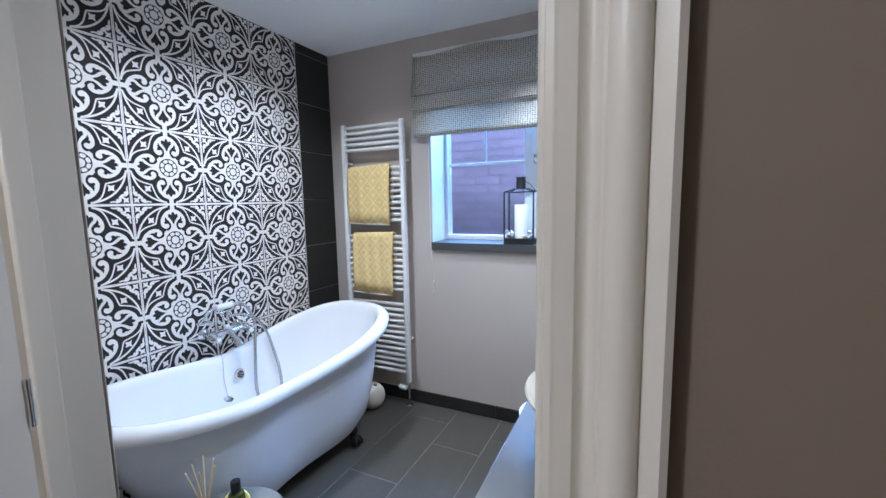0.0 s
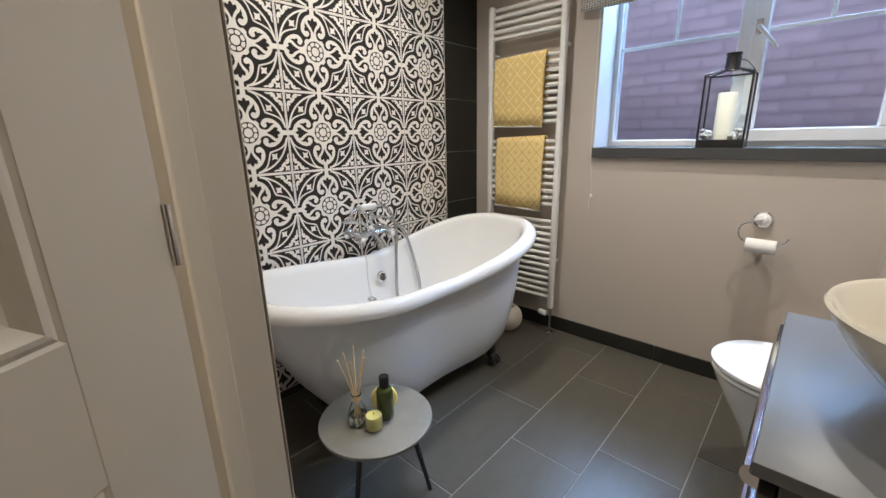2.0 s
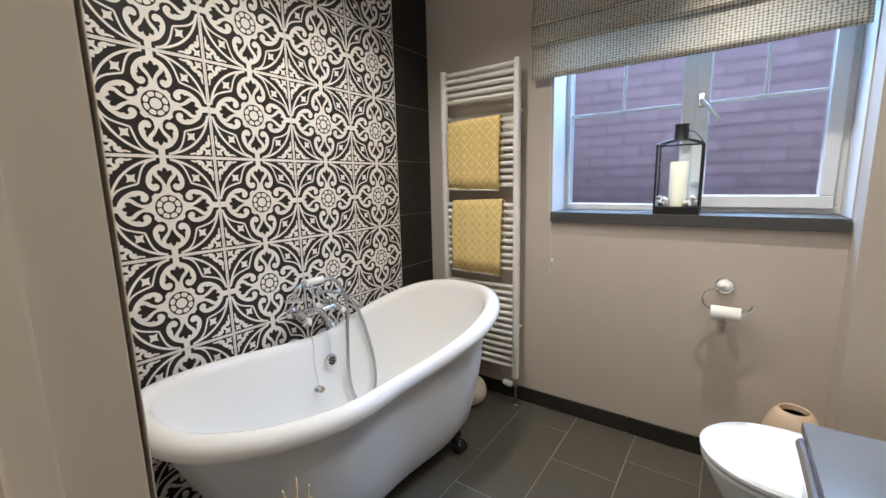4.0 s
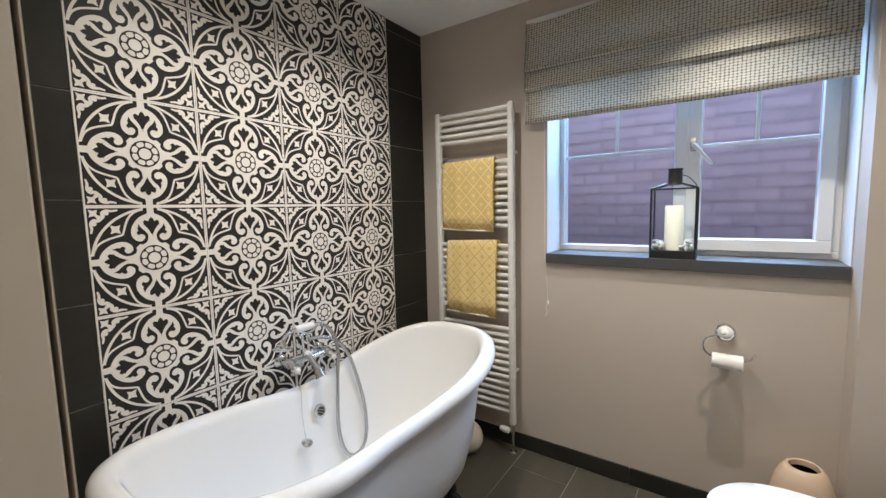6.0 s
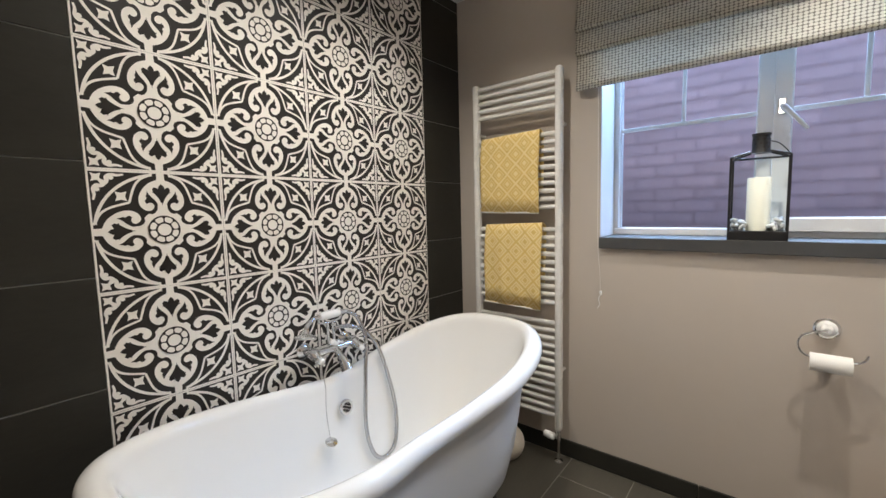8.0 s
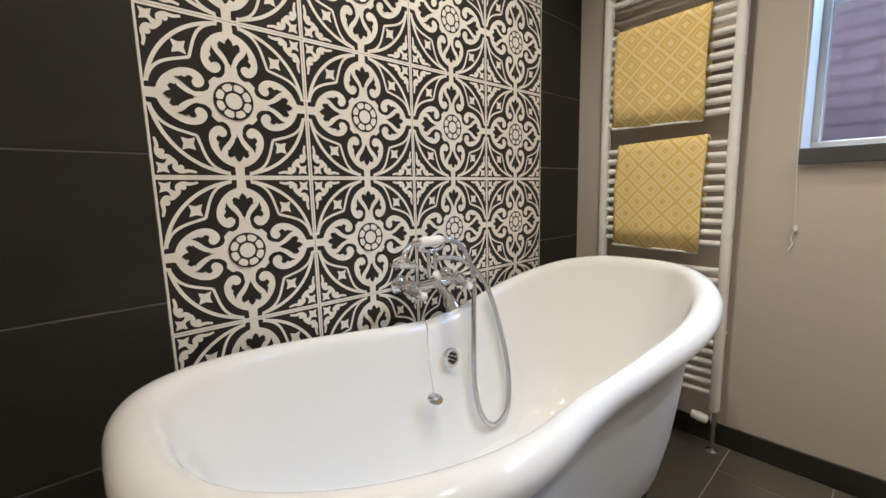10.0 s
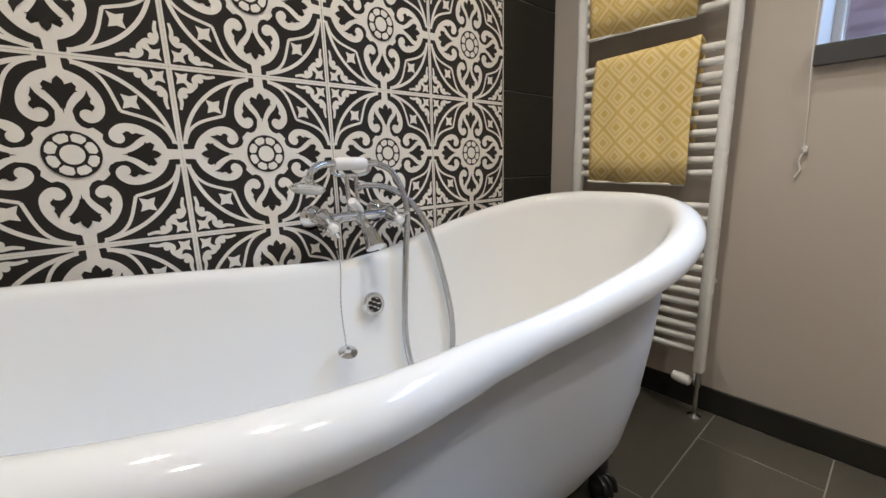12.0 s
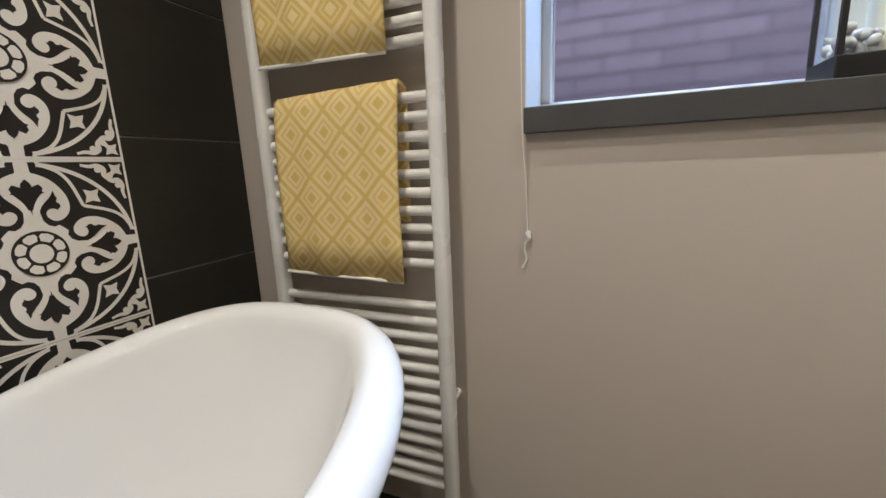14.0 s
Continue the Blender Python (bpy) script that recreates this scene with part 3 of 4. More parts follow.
part("diverter_lever", tube([(TXm + 0.010, YM + 0.006, TZ0 + 0.012), (TXm + 0.018, YM - 0.004, TZ0 + 0.020), (TXm + 0.040, YM - 0.036, TZ0 + 0.040), (TXm + 0.043, YM - 0.040, TZ0 + 0.043)], [0.006, 0.009, 0.0115, 0.008], n=14), M_CERAMIC, mixer, "white ceramic lever", smooth=True)
for dy in (-0.013, 0.013):
    part("riser", tube([(TXm - 0.018, YM + dy, TZ0 + 0.010), (TXm - 0.022, YM + dy, TZ0 + 0.105)], 0.0058), M_CHROME, mixer, smooth=True)
part("cradle", tube(spline([(TXm - 0.022, YM - 0.052, TZ0 + 0.128), (TXm - 0.022, YM - 0.046, TZ0 + 0.106), (TXm - 0.022, YM, TZ0 + 0.100), (TXm - 0.022, YM + 0.046, TZ0 + 0.106), (TXm - 0.022, YM + 0.054, TZ0 + 0.130)], 5), 0.0048), M_CHROME, mixer, smooth=True)
grip = part("shower_grip", lathe([(0.013, 0), (0.0165, 0.012), (0.0165, 0.078), (0.013, 0.090)], n=20, m=pose(TXm - 0.022, YM - 0.045, TZ0 + 0.130, -90, 0, 0)), M_CERAMIC, mixer, "white ceramic shower grip", smooth=True)
part("neck", tube(spline([(TXm - 0.022, YM - 0.044, TZ0 + 0.130), (TXm - 0.014, YM - 0.082, TZ0 + 0.128), (TXm - 0.004, YM - 0.112, TZ0 + 0.112), (TXm + 0.004, YM - 0.122, TZ0 + 0.092)], 5), 0.0085), M_CHROME, grip, "chrome neck", smooth=True)
ROSE = pose(TXm + 0.010, YM - 0.130, TZ0 + 0.074, -12, -10, 0)
part("spray_rose", lathe([(0.038, -0.002), (0.040, 0.002), (0.037, 0.006), (0.020, 0.014), (0.014, 0.022), (0.010, 0.030)], n=32, m=ROSE), M_CHROME, grip, "chrome spray rose", smooth=True)
# white ring under the rose, added as its bright rim highlight
part("spray_rim_glint", lathe([(0.010, -0.0075), (0.034, -0.006), (0.0375, -0.0022)], n=32, m=ROSE), M_CERAMIC, grip, "white ring that paints the highlight on the rose's rim", smooth=True)
part("hose_end", tube([(TXm - 0.022, YM + 0.044, TZ0 + 0.130), (TXm - 0.016, YM + 0.076, TZ0 + 0.130)], [0.011, 0.008]), M_CHROME, grip, smooth=True)
hose = spline([(TXm - 0.018, YM + 0.072, TZ0 + 0.131), (TXm + 0.004, YM + 0.112, TZ0 + 0.100), (TXm + 0.032, YM + 0.130, TZ0 + 0.010), (TXm + 0.072, YM + 0.088, TZ0 - 0.130), (TXm + 0.105, YM + 0.054, TZ0 - 0.310), (TXm + 0.125, YM + 0.068, TZ0 - 0.420), (TXm + 0.133, YM + 0.120, TZ0 - 0.462), (TXm + 0.128, YM + 0.186, TZ0 - 0.425), (TXm + 0.100, YM + 0.218, TZ0 - 0.290), (TXm + 0.060, YM + 0.194, TZ0 - 0.090), (TXm + 0.030, YM + 0.160, TZ0 + 0.010), (TXm + 0.006, YM + 0.100, TZ0 + 0.062), (TXm - 0.010, YM + 0.030, TZ0 + 0.075), (TXm - 0.016, YM + 0.014, TZ0 + 0.066)], 14)
part("hose", tube(hose, [0.0078 + 0.0006 * (i % 2) for i in range(len(hose))], n=10), M_STEEL, mixer, "ribbed steel shower hose", smooth=True)
# plug on its chain
plug = thing("bath_plug", "round chrome bath plug hanging on a bead chain", "plug")
chain = spline([(0.098, 0.440, 0.640), (0.125, 0.432, 0.600), (0.152, 0.412, 0.520), (0.180, 0.403, 0.437)], 8)
bm = bmesh.new()
for p in chain:
    bmesh.ops.create_icosphere(bm, subdivisions=1, radius=0.0022, matrix=Matrix.Translation(p))
part("bead_chain", tube(chain, 0.0010, bm, n=6), M_STEEL, plug, "fine chain", smooth=True)
part("stopper", lathe([(0.017, 0.0), (0.022, 0.004), (0.022, 0.007), (0.008, 0.010), (0.005, 0.018)], n=24, m=pose(0.184, 0.403, 0.416, 0, 22, 0)), M_CHROME, plug, smooth=True)

# ---- towel radiator ----
radiator = thing("towel_radiator", "tall white ladder towel radiator fixed to the taupe wall", "radiator")
RX0, RX1, RY = 0.150, 0.632, 1.402
for x in (RX0 + 0.014, RX1 - 0.016):
    bm = box(x - 0.016, RY - 0.022, 0.158, x + 0.016, RY + 0.018, 1.878)
    part("post", bm, M_RAD, radiator, smooth=True, bevel=0.012, seg=4)
RAILS = [1.855 - 0.0365 * k for k in range(5)] + [1.585 - 0.0375 * k for k in range(10)] + [1.140 - 0.0390 * k for k in range(10)] + [0.690 - 0.0385 * k for k in range(13)]
for z in RAILS:
    pts = [(RX0 + 0.02, RY + 0.002, z), ((RX0 + RX1) / 2, RY + 0.002, z), (RX1 - 0.02, RY + 0.002, z)]
    part("rail", tube(pts, 0.0115, n=12), M_RAD, radiator, smooth=True)
for x in (RX0 + 0.016, RX1 - 0.018):
    for z in (0.45, 1.63):
        part("bracket", tube([(x, RY + 0.010, z), (x, Y1, z)], 0.009), M_RAD, radiator, smooth=True)
for x, sx in ((RX1 - 0.016, -1), (RX0 + 0.014, 1)):
    v = part("valve", tube([(x, RY, 0.165), (x, RY, 0.110)], 0.012, n=14), M_CHROME, radiator, "chrome radiator valve", smooth=True)
    part("pipe", tube([(x, RY, 0.118), (x, RY, 0.0)], 0.0075, n=12), M_CHROME, v, smooth=True)
    part("pipe_collar", lathe([(0.022, 0), (0.021, 0.004), (0.010, 0.009)], n=20, m=Matrix.Translation((x, RY, 0.0))), M_CHROME, v, smooth=True)
    part("valve_knob", lathe([(0.010, 0), (0.017, 0.006), (0.019, 0.030), (0.015, 0.056), (0.008, 0.060)], n=18, m=pose(x + sx * 0.016, RY - 0.006, 0.120, 0, sx * 84, 0)), M_CERAMIC, v, "white valve knob", smooth=True)


def towel(x0, x1, ztop, drop, lean, seed, cloth):
    """A folded towel over a rail: front and back flaps with soft folds."""
    t = thing("hand_towel", "folded ochre towel with diamond lattice hanging on the radiator", "towel", group="towels on the radiator")
    bm = bmesh.new()
    rnd = random.Random(seed)
    ph = rnd.random() * 6
    nu, yf, yb = 28, RY - 0.040, RY + 0.030
    prof = [(yf, -drop), (yf - 0.001, -drop * 0.8), (yf - 0.001, -drop * 0.6), (yf, -drop * 0.4), (yf, -drop * 0.2), (yf + 0.002, -0.03), (yf + 0.008, -0.010), (yf + 0.020, 0.0), (yf + 0.034, -0.002), (yf + 0.043, -0.012), (yf + 0.045, -0.05), (yf + 0.044, -drop * 0.7)]
    rows = []
    for j, (y, z) in enumerate(prof):
        row = []
        for i in range(nu + 1):
            u = i / nu
            f = min(1, max(0, -z / drop))
            w = 0.0035 * f * math.sin(u * 9 + ph) + 0.002 * math.sin(u * 23 + ph * 2 + j * 0.5)
            x = x0 + (x1 - x0) * u + lean * f * (x1 - x0) + 0.003 * math.sin(j * 1.3 + ph)
            row.append(bm.verts.new((x, y + (w if y < RY else -w * 0.3) - (0.004 * f if y < RY else 0), ztop + z + 0.003 * math.sin(u * 5 + ph) * f + 0.010 * (u - 0.5) * (1 - f) - 0.008 * (u - 0.5) * f)))
        rows.append(row)
    for r, s in zip(rows, rows[1:]):
        for i in range(nu):
            bm.faces.new((r[i], r[i + 1], s[i + 1], s[i]))
    ob = part("cloth", bm, cloth, t, smooth=True)
    so = ob.modifiers.new("thick", "SOLIDIFY")
    so.thickness, so.offset = 0.007, 0
    bm = bmesh.new()
    hem = [v for v in [(x0 + (x1 - x0) * i / 20 + lean * (x1 - x0), RY - 0.0445, ztop - drop - 0.001 - 0.008 * (i / 20 - 0.5)) for i in range(21)]]
    part("hem", tube(hem, 0.0042, n=8), M_CORD, t, "pale woven hem", smooth=True)
    return t


towel(0.212, 0.534, 1.600, 0.375, -0.01, 3, M_TOWEL_BACK)
towel(0.232, 0.545, 1.166, 0.405, -0.02, 8, M_TOWEL)

# ---- vanity unit and basin ----
vanity = thing("vanity_unit", "dark grey gloss vanity cupboard standing on the floor", "cabinet")
VX, VY0, VY1, VZ = 1.692, -0.160, 0.421, 0.782
part("body", box(VX + 0.030, VY0 + 0.015, 0.08, X1, VY1 - 0.012, VZ - 0.022), M_VBODY, vanity, bevel=0.002)
part("plinth", box(VX + 0.07, VY0 + 0.03, 0.0, X1, VY1 - 0.03, 0.08), M_BLACK, vanity)


def edge_pull(z):
    """A drawer's full-length grip: a rounded chrome rail with a finger groove behind it."""
    sect = [(0.0, 0.0), (-0.010, 0.001), (-0.017, 0.005), (-0.021, 0.012), (-0.021, 0.022), (-0.017, 0.029), (-0.011, 0.031), (-0.011, 0.026), (-0.006, 0.024), (0.0, 0.024)]
    bm = bmesh.new()
    ends = [[bm.verts.new((VX + 0.010 + a, y, z + c)) for a, c in sect] for y in (VY0 + 0.020, VY1 - 0.028)]
    for k in range(len(sect)):
        q = (k + 1) % len(sect)
        bm.faces.new((ends[0][k], ends[0][q], ends[1][q], ends[1][k]))
    bm.faces.new(ends[0][::-1])
    bm.faces.new(ends[1])
    return bm


for z0, z1 in ((0.085, 0.448), (0.486, VZ - 0.053)):
    d = part("drawer", box(VX + 0.010, VY0 + 0.017, z0, VX + 0.0285, VY1 - 0.014, z1), M_VBODY, vanity, "gloss grey drawer front", bevel=0.002)
    part("edge_pull", edge_pull(z1 + 0.001), M_CHROME, d, "polished chrome grip rail", smooth=True)
worktop = thing("worktop", "smooth satin grey worktop on the vanity", "worktop")
part("slab", box(VX, VY0, VZ - 0.020, X1 - 0.001, VY1, VZ), M_VTOP, worktop, smooth=True, bevel=0.002, seg=2)
part("edge_band", box(VX - 0.0012, VY0 + 0.002, VZ - 0.0185, VX - 0.0002, VY1 - 0.002, VZ - 0.0015), M_VBODY, worktop, "dark front edge band")

basin = thing("countertop_basin", "round cream ceramic bowl basin on the worktop", "basin", (1.945, 0.105, VZ))
prof = [(0.085, 0.0), (0.100, 0.004), (0.140, 0.040), (0.180, 0.085), (0.208, 0.130), (0.214, 0.142), (0.211, 0.147), (0.204, 0.143), (0.172, 0.085), (0.125, 0.038), (0.07, 0.018), (0.022, 0.013)]
bowl = part("bowl", lathe(prof, n=64), M_CREAM, basin, smooth=True)
part("drain", lathe([(0.024, 0.013), (0.024, 0.017), (0.016, 0.019)], n=20), M_CHROME, basin, "chrome drain", smooth=True)
tap = thing("basin_tap", "chrome basin mixer tap with curved spout and white lever", "tap")
BTX, BTY = 1.960, 0.338
part("body", lathe([(0.026, 0), (0.024, 0.008), (0.019, 0.016), (0.019, 0.155), (0.022, 0.165), (0.016, 0.178)], n=24, m=Matrix.Translation((BTX, BTY, VZ))), M_CHROME, tap, smooth=True)
part("spout", tube(spline([(BTX, BTY, VZ + 0.150), (BTX - 0.004, BTY - 0.040, VZ + 0.182), (BTX - 0.010, BTY - 0.085, VZ + 0.180), (BTX - 0.012, BTY - 0.110, VZ + 0.150)], 6), [0.015] * 18 + [0.012], n=14), M_CHROME, tap, smooth=True)
part("lever", box(BTX - 0.030, BTY - 0.012, VZ + 0.178, BTX + 0.030, BTY + 0.016, VZ + 0.200), M_CERAMIC, tap, "white lever", smooth=True, bevel=0.008, seg=3)

# ---- toilet ----
toilet = thing("toilet", "white back-to-wall toilet with the lid closed", "toilet")
TY, TX0, TX1 = 0.855, 1.516, 2.215


def d_ring(x0, x1, hw, z, n=48):
    """A rounded D: round in front (x0), square at the back (x1)."""
    out = []
    fl = min(hw * 1.25, (x1 - x0) * 0.6)
    for k in range(n):
        a = 2 * math.pi * k / n
        c, s = math.cos(a), math.sin(a)
        if c < 0:
            out.append((x0 + fl + fl * -abs(c) ** 0.9, TY + hw * s, z))
        else:
            out.append((x0 + fl + (x1 - x0 - fl) * abs(c) ** 0.35, TY + hw * math.copysign(abs(s) ** 0.35, s), z))
    return out


rings = [d_ring(TX0 + 0.16, TX1, 0.105, 0.0), d_ring(TX0 + 0.16, TX1, 0.105, 0.03), d_ring(TX0 + 0.15, TX1, 0.110, 0.10), d_ring(TX0 + 0.10, TX1, 0.130, 0.22), d_ring(TX0 + 0.045, TX1, 0.158, 0.32), d_ring(TX0 + 0.014, TX1, 0.172, 0.385), d_ring(TX0 + 0.010, TX1, 0.175, 0.400), d_ring(TX0 + 0.02, TX1, 0.165, 0.404)]
part("pan", skin(rings), M_CERAMIC, toilet, smooth=True)
rings = [d_ring(TX0 + 0.012, 1.960, 0.172, 0.405), d_ring(TX0 + 0.004, 1.960, 0.180, 0.408), d_ring(TX0 + 0.004, 1.960, 0.180, 0.420), d_ring(TX0 + 0.012, 1.960, 0.172, 0.424)]
part("seat", skin(rings), M_CERAMIC, toilet, smooth=True)
rings = [d_ring(TX0 + 0.010, 1.975, 0.174, 0.426), d_ring(TX0, 1.975, 0.184, 0.430), d_ring(TX0, 1.975, 0.184, 0.440), d_ring(TX0 + 0.010, 1.975, 0.176, 0.448), d_ring(TX0 + 0.06, 1.94, 0.13, 0.4505)]
part("lid", skin(rings), M_CERAMIC, toilet, smooth=True)
for s in (-1, 1):
    part("hinge", tube([(1.968, TY + s * 0.06, 0.408), (1.968, TY + s * 0.06, 0.440)], 0.012), M_CHROME, toilet, smooth=True)

# ---- side table with bottles ----
TXc, TYc, TZ = 0.775, -0.050, 0.320
table = thing("side_table", "small round grey side table on thin black legs", "table", (TXc, TYc, 0))
part("tabletop", lathe([(0.165, TZ - 0.016), (0.176, TZ - 0.014), (0.179, TZ - 0.008), (0.178, TZ - 0.002), (0.174, TZ)], n=64), M_TABLE, table, "grey stone effect top", smooth=True)
for k in range(3):
    a = math.radians(52 + 120 * k)
    part("leg", tube([(0.10 * math.cos(a), 0.10 * math.sin(a), TZ - 0.016), (0.165 * math.cos(a), 0.165 * math.sin(a), 0.0)], [0.010, 0.007], n=12), M_BLACK, table, smooth=True)

# ---- toilet roll holder ----
holder = thing("toilet_roll_holder", "chrome ring toilet roll holder with white ceramic boss", "holder")
HX, HZ = 1.548, 0.808
part("back_plate", lathe([(0.036, 0), (0.036, 0.006), (0.030, 0.010)], n=28, m=pose(HX, Y1, HZ, 90, 0, 0)), M_CHROME, holder, smooth=True)
part("boss", lathe([(0.028, 0.009), (0.028, 0.014), (0.018, 0.020), (0.016, 0.040), (0.010, 0.046)], n=24, m=pose(HX, Y1, HZ, 90, 0, 0)), M_CERAMIC, holder, "white ceramic boss", smooth=True)
hk = spline([(HX, Y1 - 0.045, HZ), (HX - 0.025, Y1 - 0.052, HZ - 0.004), (HX - 0.062, Y1 - 0.058, HZ - 0.020), (HX - 0.074, Y1 - 0.060, HZ - 0.050), (HX - 0.062, Y1 - 0.060, HZ - 0.080), (HX - 0.03, Y1 - 0.060, HZ - 0.092), (HX + 0.06, Y1 - 0.060, HZ - 0.094), (HX + 0.088, Y1 - 0.060, HZ - 0.082), (HX + 0.098, Y1 - 0.060, HZ - 0.062)], 6)
part("arm", tube(hk, 0.0042, n=10), M_CHROME, holder, smooth=True)
roll = tagged(part("toilet_roll", lathe([(0.0125, 0), (0.030, 0), (0.030, 0.104), (0.0125, 0.104), (0.0125, 0)], n=36, m=pose(HX - 0.042, Y1 - 0.060, HZ - 0.106, 0, 90, 0), cap=False), M_PAPER, None, "", smooth=True), "white toilet paper roll on its chrome holder", "toilet roll")


# ---- round pots ----
def pot(name, label, x, y, r, material, opening, tilt):
    t = thing(name, label, "pot")
    m = pose(x, y, r * 0.94, *tilt)
    a0 = math.asin(opening)
    prof = []
    steps = 22
    for k in range(steps + 1):
        a = math.pi - 0.02 - (math.pi - 0.02 - a0) * k / steps
        prof.append((r * math.sin(a), r * math.cos(a)))
    prof += [(r * math.sin(a0) - 0.006, r * math.cos(a0) + 0.001), (r * math.sin(a0) - 0.009, r * math.cos(a0) - 0.01)]
    part("body", lathe(prof, n=40, m=m, cap=False), material, t, smooth=True)
    # black inner shell puts the hollow's shade into colour
    prof = []
    for k in range(12):
        a = a0 + (2.6 - a0) * k / 11
        prof.append(((r - 0.012) * math.sin(a), (r - 0.012) * math.cos(a)))
    part("inside", lathe(prof, n=32, m=m, cap=False), M_HOLE, t, "near-black lining that paints the shade inside", smooth=True)
    return t


vase = thing("tall_round_pot", "beige glazed egg-shaped pot with dark mouth beside the toilet", "pot", (1.800, 1.340, 0))
part("body", lathe([(0.055, 0.0), (0.062, 0.004), (0.085, 0.08), (0.100, 0.17), (0.100, 0.24), (0.092, 0.30), (0.079, 0.340), (0.064, 0.368), (0.052, 0.381), (0.047, 0.383), (0.043, 0.379), (0.042, 0.36)], n=40, cap=False), M_BEIGE, vase, smooth=True)
part("inside", lathe([(0.0435, 0.374), (0.055, 0.35), (0.07, 0.30), (0.07, 0.1), (0.01, 0.08)], n=32, cap=False), M_HOLE, vase, "near-black lining that paints the shade inside", smooth=True)
pot("round_vase", "pale stone coloured round vase on the floor under the radiator", 0.395, 1.280, 0.088, M_STONE, 0.25, (0, 20, 0))

# ---- roman blind ----
blind = thing("roman_blind", "cream and taupe patterned roman blind, half raised above the window", "blind")
BXa, BXb = 0.680, 1.886


def fold(name, zs, material=M_BLIND):
    """A band of cloth from (y, z) pairs, gently sagging along its width."""
    bm = bmesh.new()
    n = 40
    rows = []
    for j, (y, z) in enumerate(zs):
        row = []
        for i in range(n + 1):
            u = i / n
            sag = -0.004 * math.sin(math.pi * u) * (j / len(zs)) + 0.0018 * math.sin(9 * u + j)
            row.append(bm.verts.new((BXa + (BXb - BXa) * u, y + 0.0022 * math.sin(13 * u + j * 0.7), z + sag)))
        rows.append(row)
    for r, s in zip(rows, rows[1:]):
        for i in range(n):
            bm.faces.new((r[i], r[i + 1], s[i + 1], s[i]))
    ob = part(name, bm, material, blind, smooth=True)
    k = ob.modifiers.new("thick", "SOLIDIFY")
    k.thickness = 0.004
    return ob


fold("upper_fold", [(1.455, 2.262), (1.446, 2.22), (1.440, 2.15), (1.428, 2.07), (1.420, 2.030), (1.416, 2.018), (1.424, 2.010), (1.436, 2.022)])
fold("middle_fold", [(1.440, 2.040), (1.432, 1.985), (1.424, 1.940), (1.420, 1.924), (1.428, 1.916), (1.440, 1.928)])
fold("lower_fold", [(1.444, 1.950), (1.440, 1.90), (1.441, 1.85), (1.440, 1.81), (1.436, 1.79), (1.437, 1.760)])
part("head_rail", box(BXa, 1.448, 2.235, BXb, Y1, 2.265), M_UPVC, blind, bevel=0.002)
part("bottom_bar", box(BXa + 0.004, 1.439, 1.764, BXb - 0.004, 1.447, 1.788), M_BLIND, blind, bevel=0.002)

cord = thing("blind_cord", "thin white blind cord knotted at its end", "cord")
part("string", tube(spline([(0.770, 1.458, 1.77), (0.776, 1.449, 1.40), (0.779, 1.446, 1.08), (0.784, 1.462, 0.95), (0.786, 1.466, 0.850)], 5), 0.0011, n=6), M_CORD, cord, smooth=True)
part("tassel", tube(spline([(0.786, 1.464, 0.856), (0.790, 1.462, 0.842), (0.783, 1.462, 0.832), (0.780, 1.464, 0.815), (0.784, 1.465, 0.795), (0.775, 1.465, 0.775)], 4), [0.002, 0.003, 0.005, 0.005, 0.005, 0.004] + [0.0022] * 15, n=8), M_CORD, cord, smooth=True)
hook = tagged(part("cord_cleat", tube([(0.788, Y1, 0.852), (0.788, 1.458, 0.852)], [0.006, 0.005], n=10), M_UPVC, None, "", smooth=True), "small white cord cleat on the wall", "cleat")

# ---- lantern on the sill ----
LX, LY, LZ = 1.345, 1.505, WZ0 + 0.030
lantern = thing("lantern", "black metal and glass lantern with a pillar candle on the sill", "lantern", (LX, LY, LZ))
LXh, LYh, LZh = 0.085, 0.050, 0.304
part("base", box(-LXh - 0.004, -LYh - 0.004, 0, LXh + 0.004, LYh + 0.004, 0.034), M_BLACK, lantern, bevel=0.002)
for sx in (-1, 1):
    for sy in (-1, 1):
        part("post", box(sx * LXh - 0.004, sy * LYh - 0.004, 0.034, sx * LXh + 0.004, sy * LYh + 0.004, LZh), M_BLACK, lantern)
        part("roof_bar", tube([(sx * LXh, sy * LYh, LZh), (sx * 0.030, sy * 0.026, LZh + 0.018)], 0.0042, n=8), M_BLACK, lantern)
for sy in (-1, 1):
    part("frame_bar", tube([(-LXh, sy * LYh, LZh), (LXh, sy * LYh, LZh)], 0.004, n=8) if sy > 0 else tube([(-LXh, -LYh, LZh - 0.0), (-LXh, LYh, LZh)], 0.004, n=8), M_BLACK, lantern)
    g = part("pane", box(-LXh, sy * LYh - 0.001, 0.034, LXh, sy * LYh + 0.001, LZh), M_GLASS, lantern, "clear glass pane")
    g.visible_shadow = False
for sx in (-1, 1):
    g = part("pane", box(sx * LXh - 0.001, -LYh, 0.034, sx * LXh + 0.001, LYh, LZh), M_GLASS, lantern, "clear glass pane")
    g.visible_shadow = False
cap = part("chimney", lathe([(0.030, LZh + 0.014), (0.028, LZh + 0.018), (0.026, LZh + 0.076), (0.029, LZh + 0.078), (0.029, LZh + 0.084)], n=24), M_BLACK, lantern, "pierced black chimney", smooth=True)
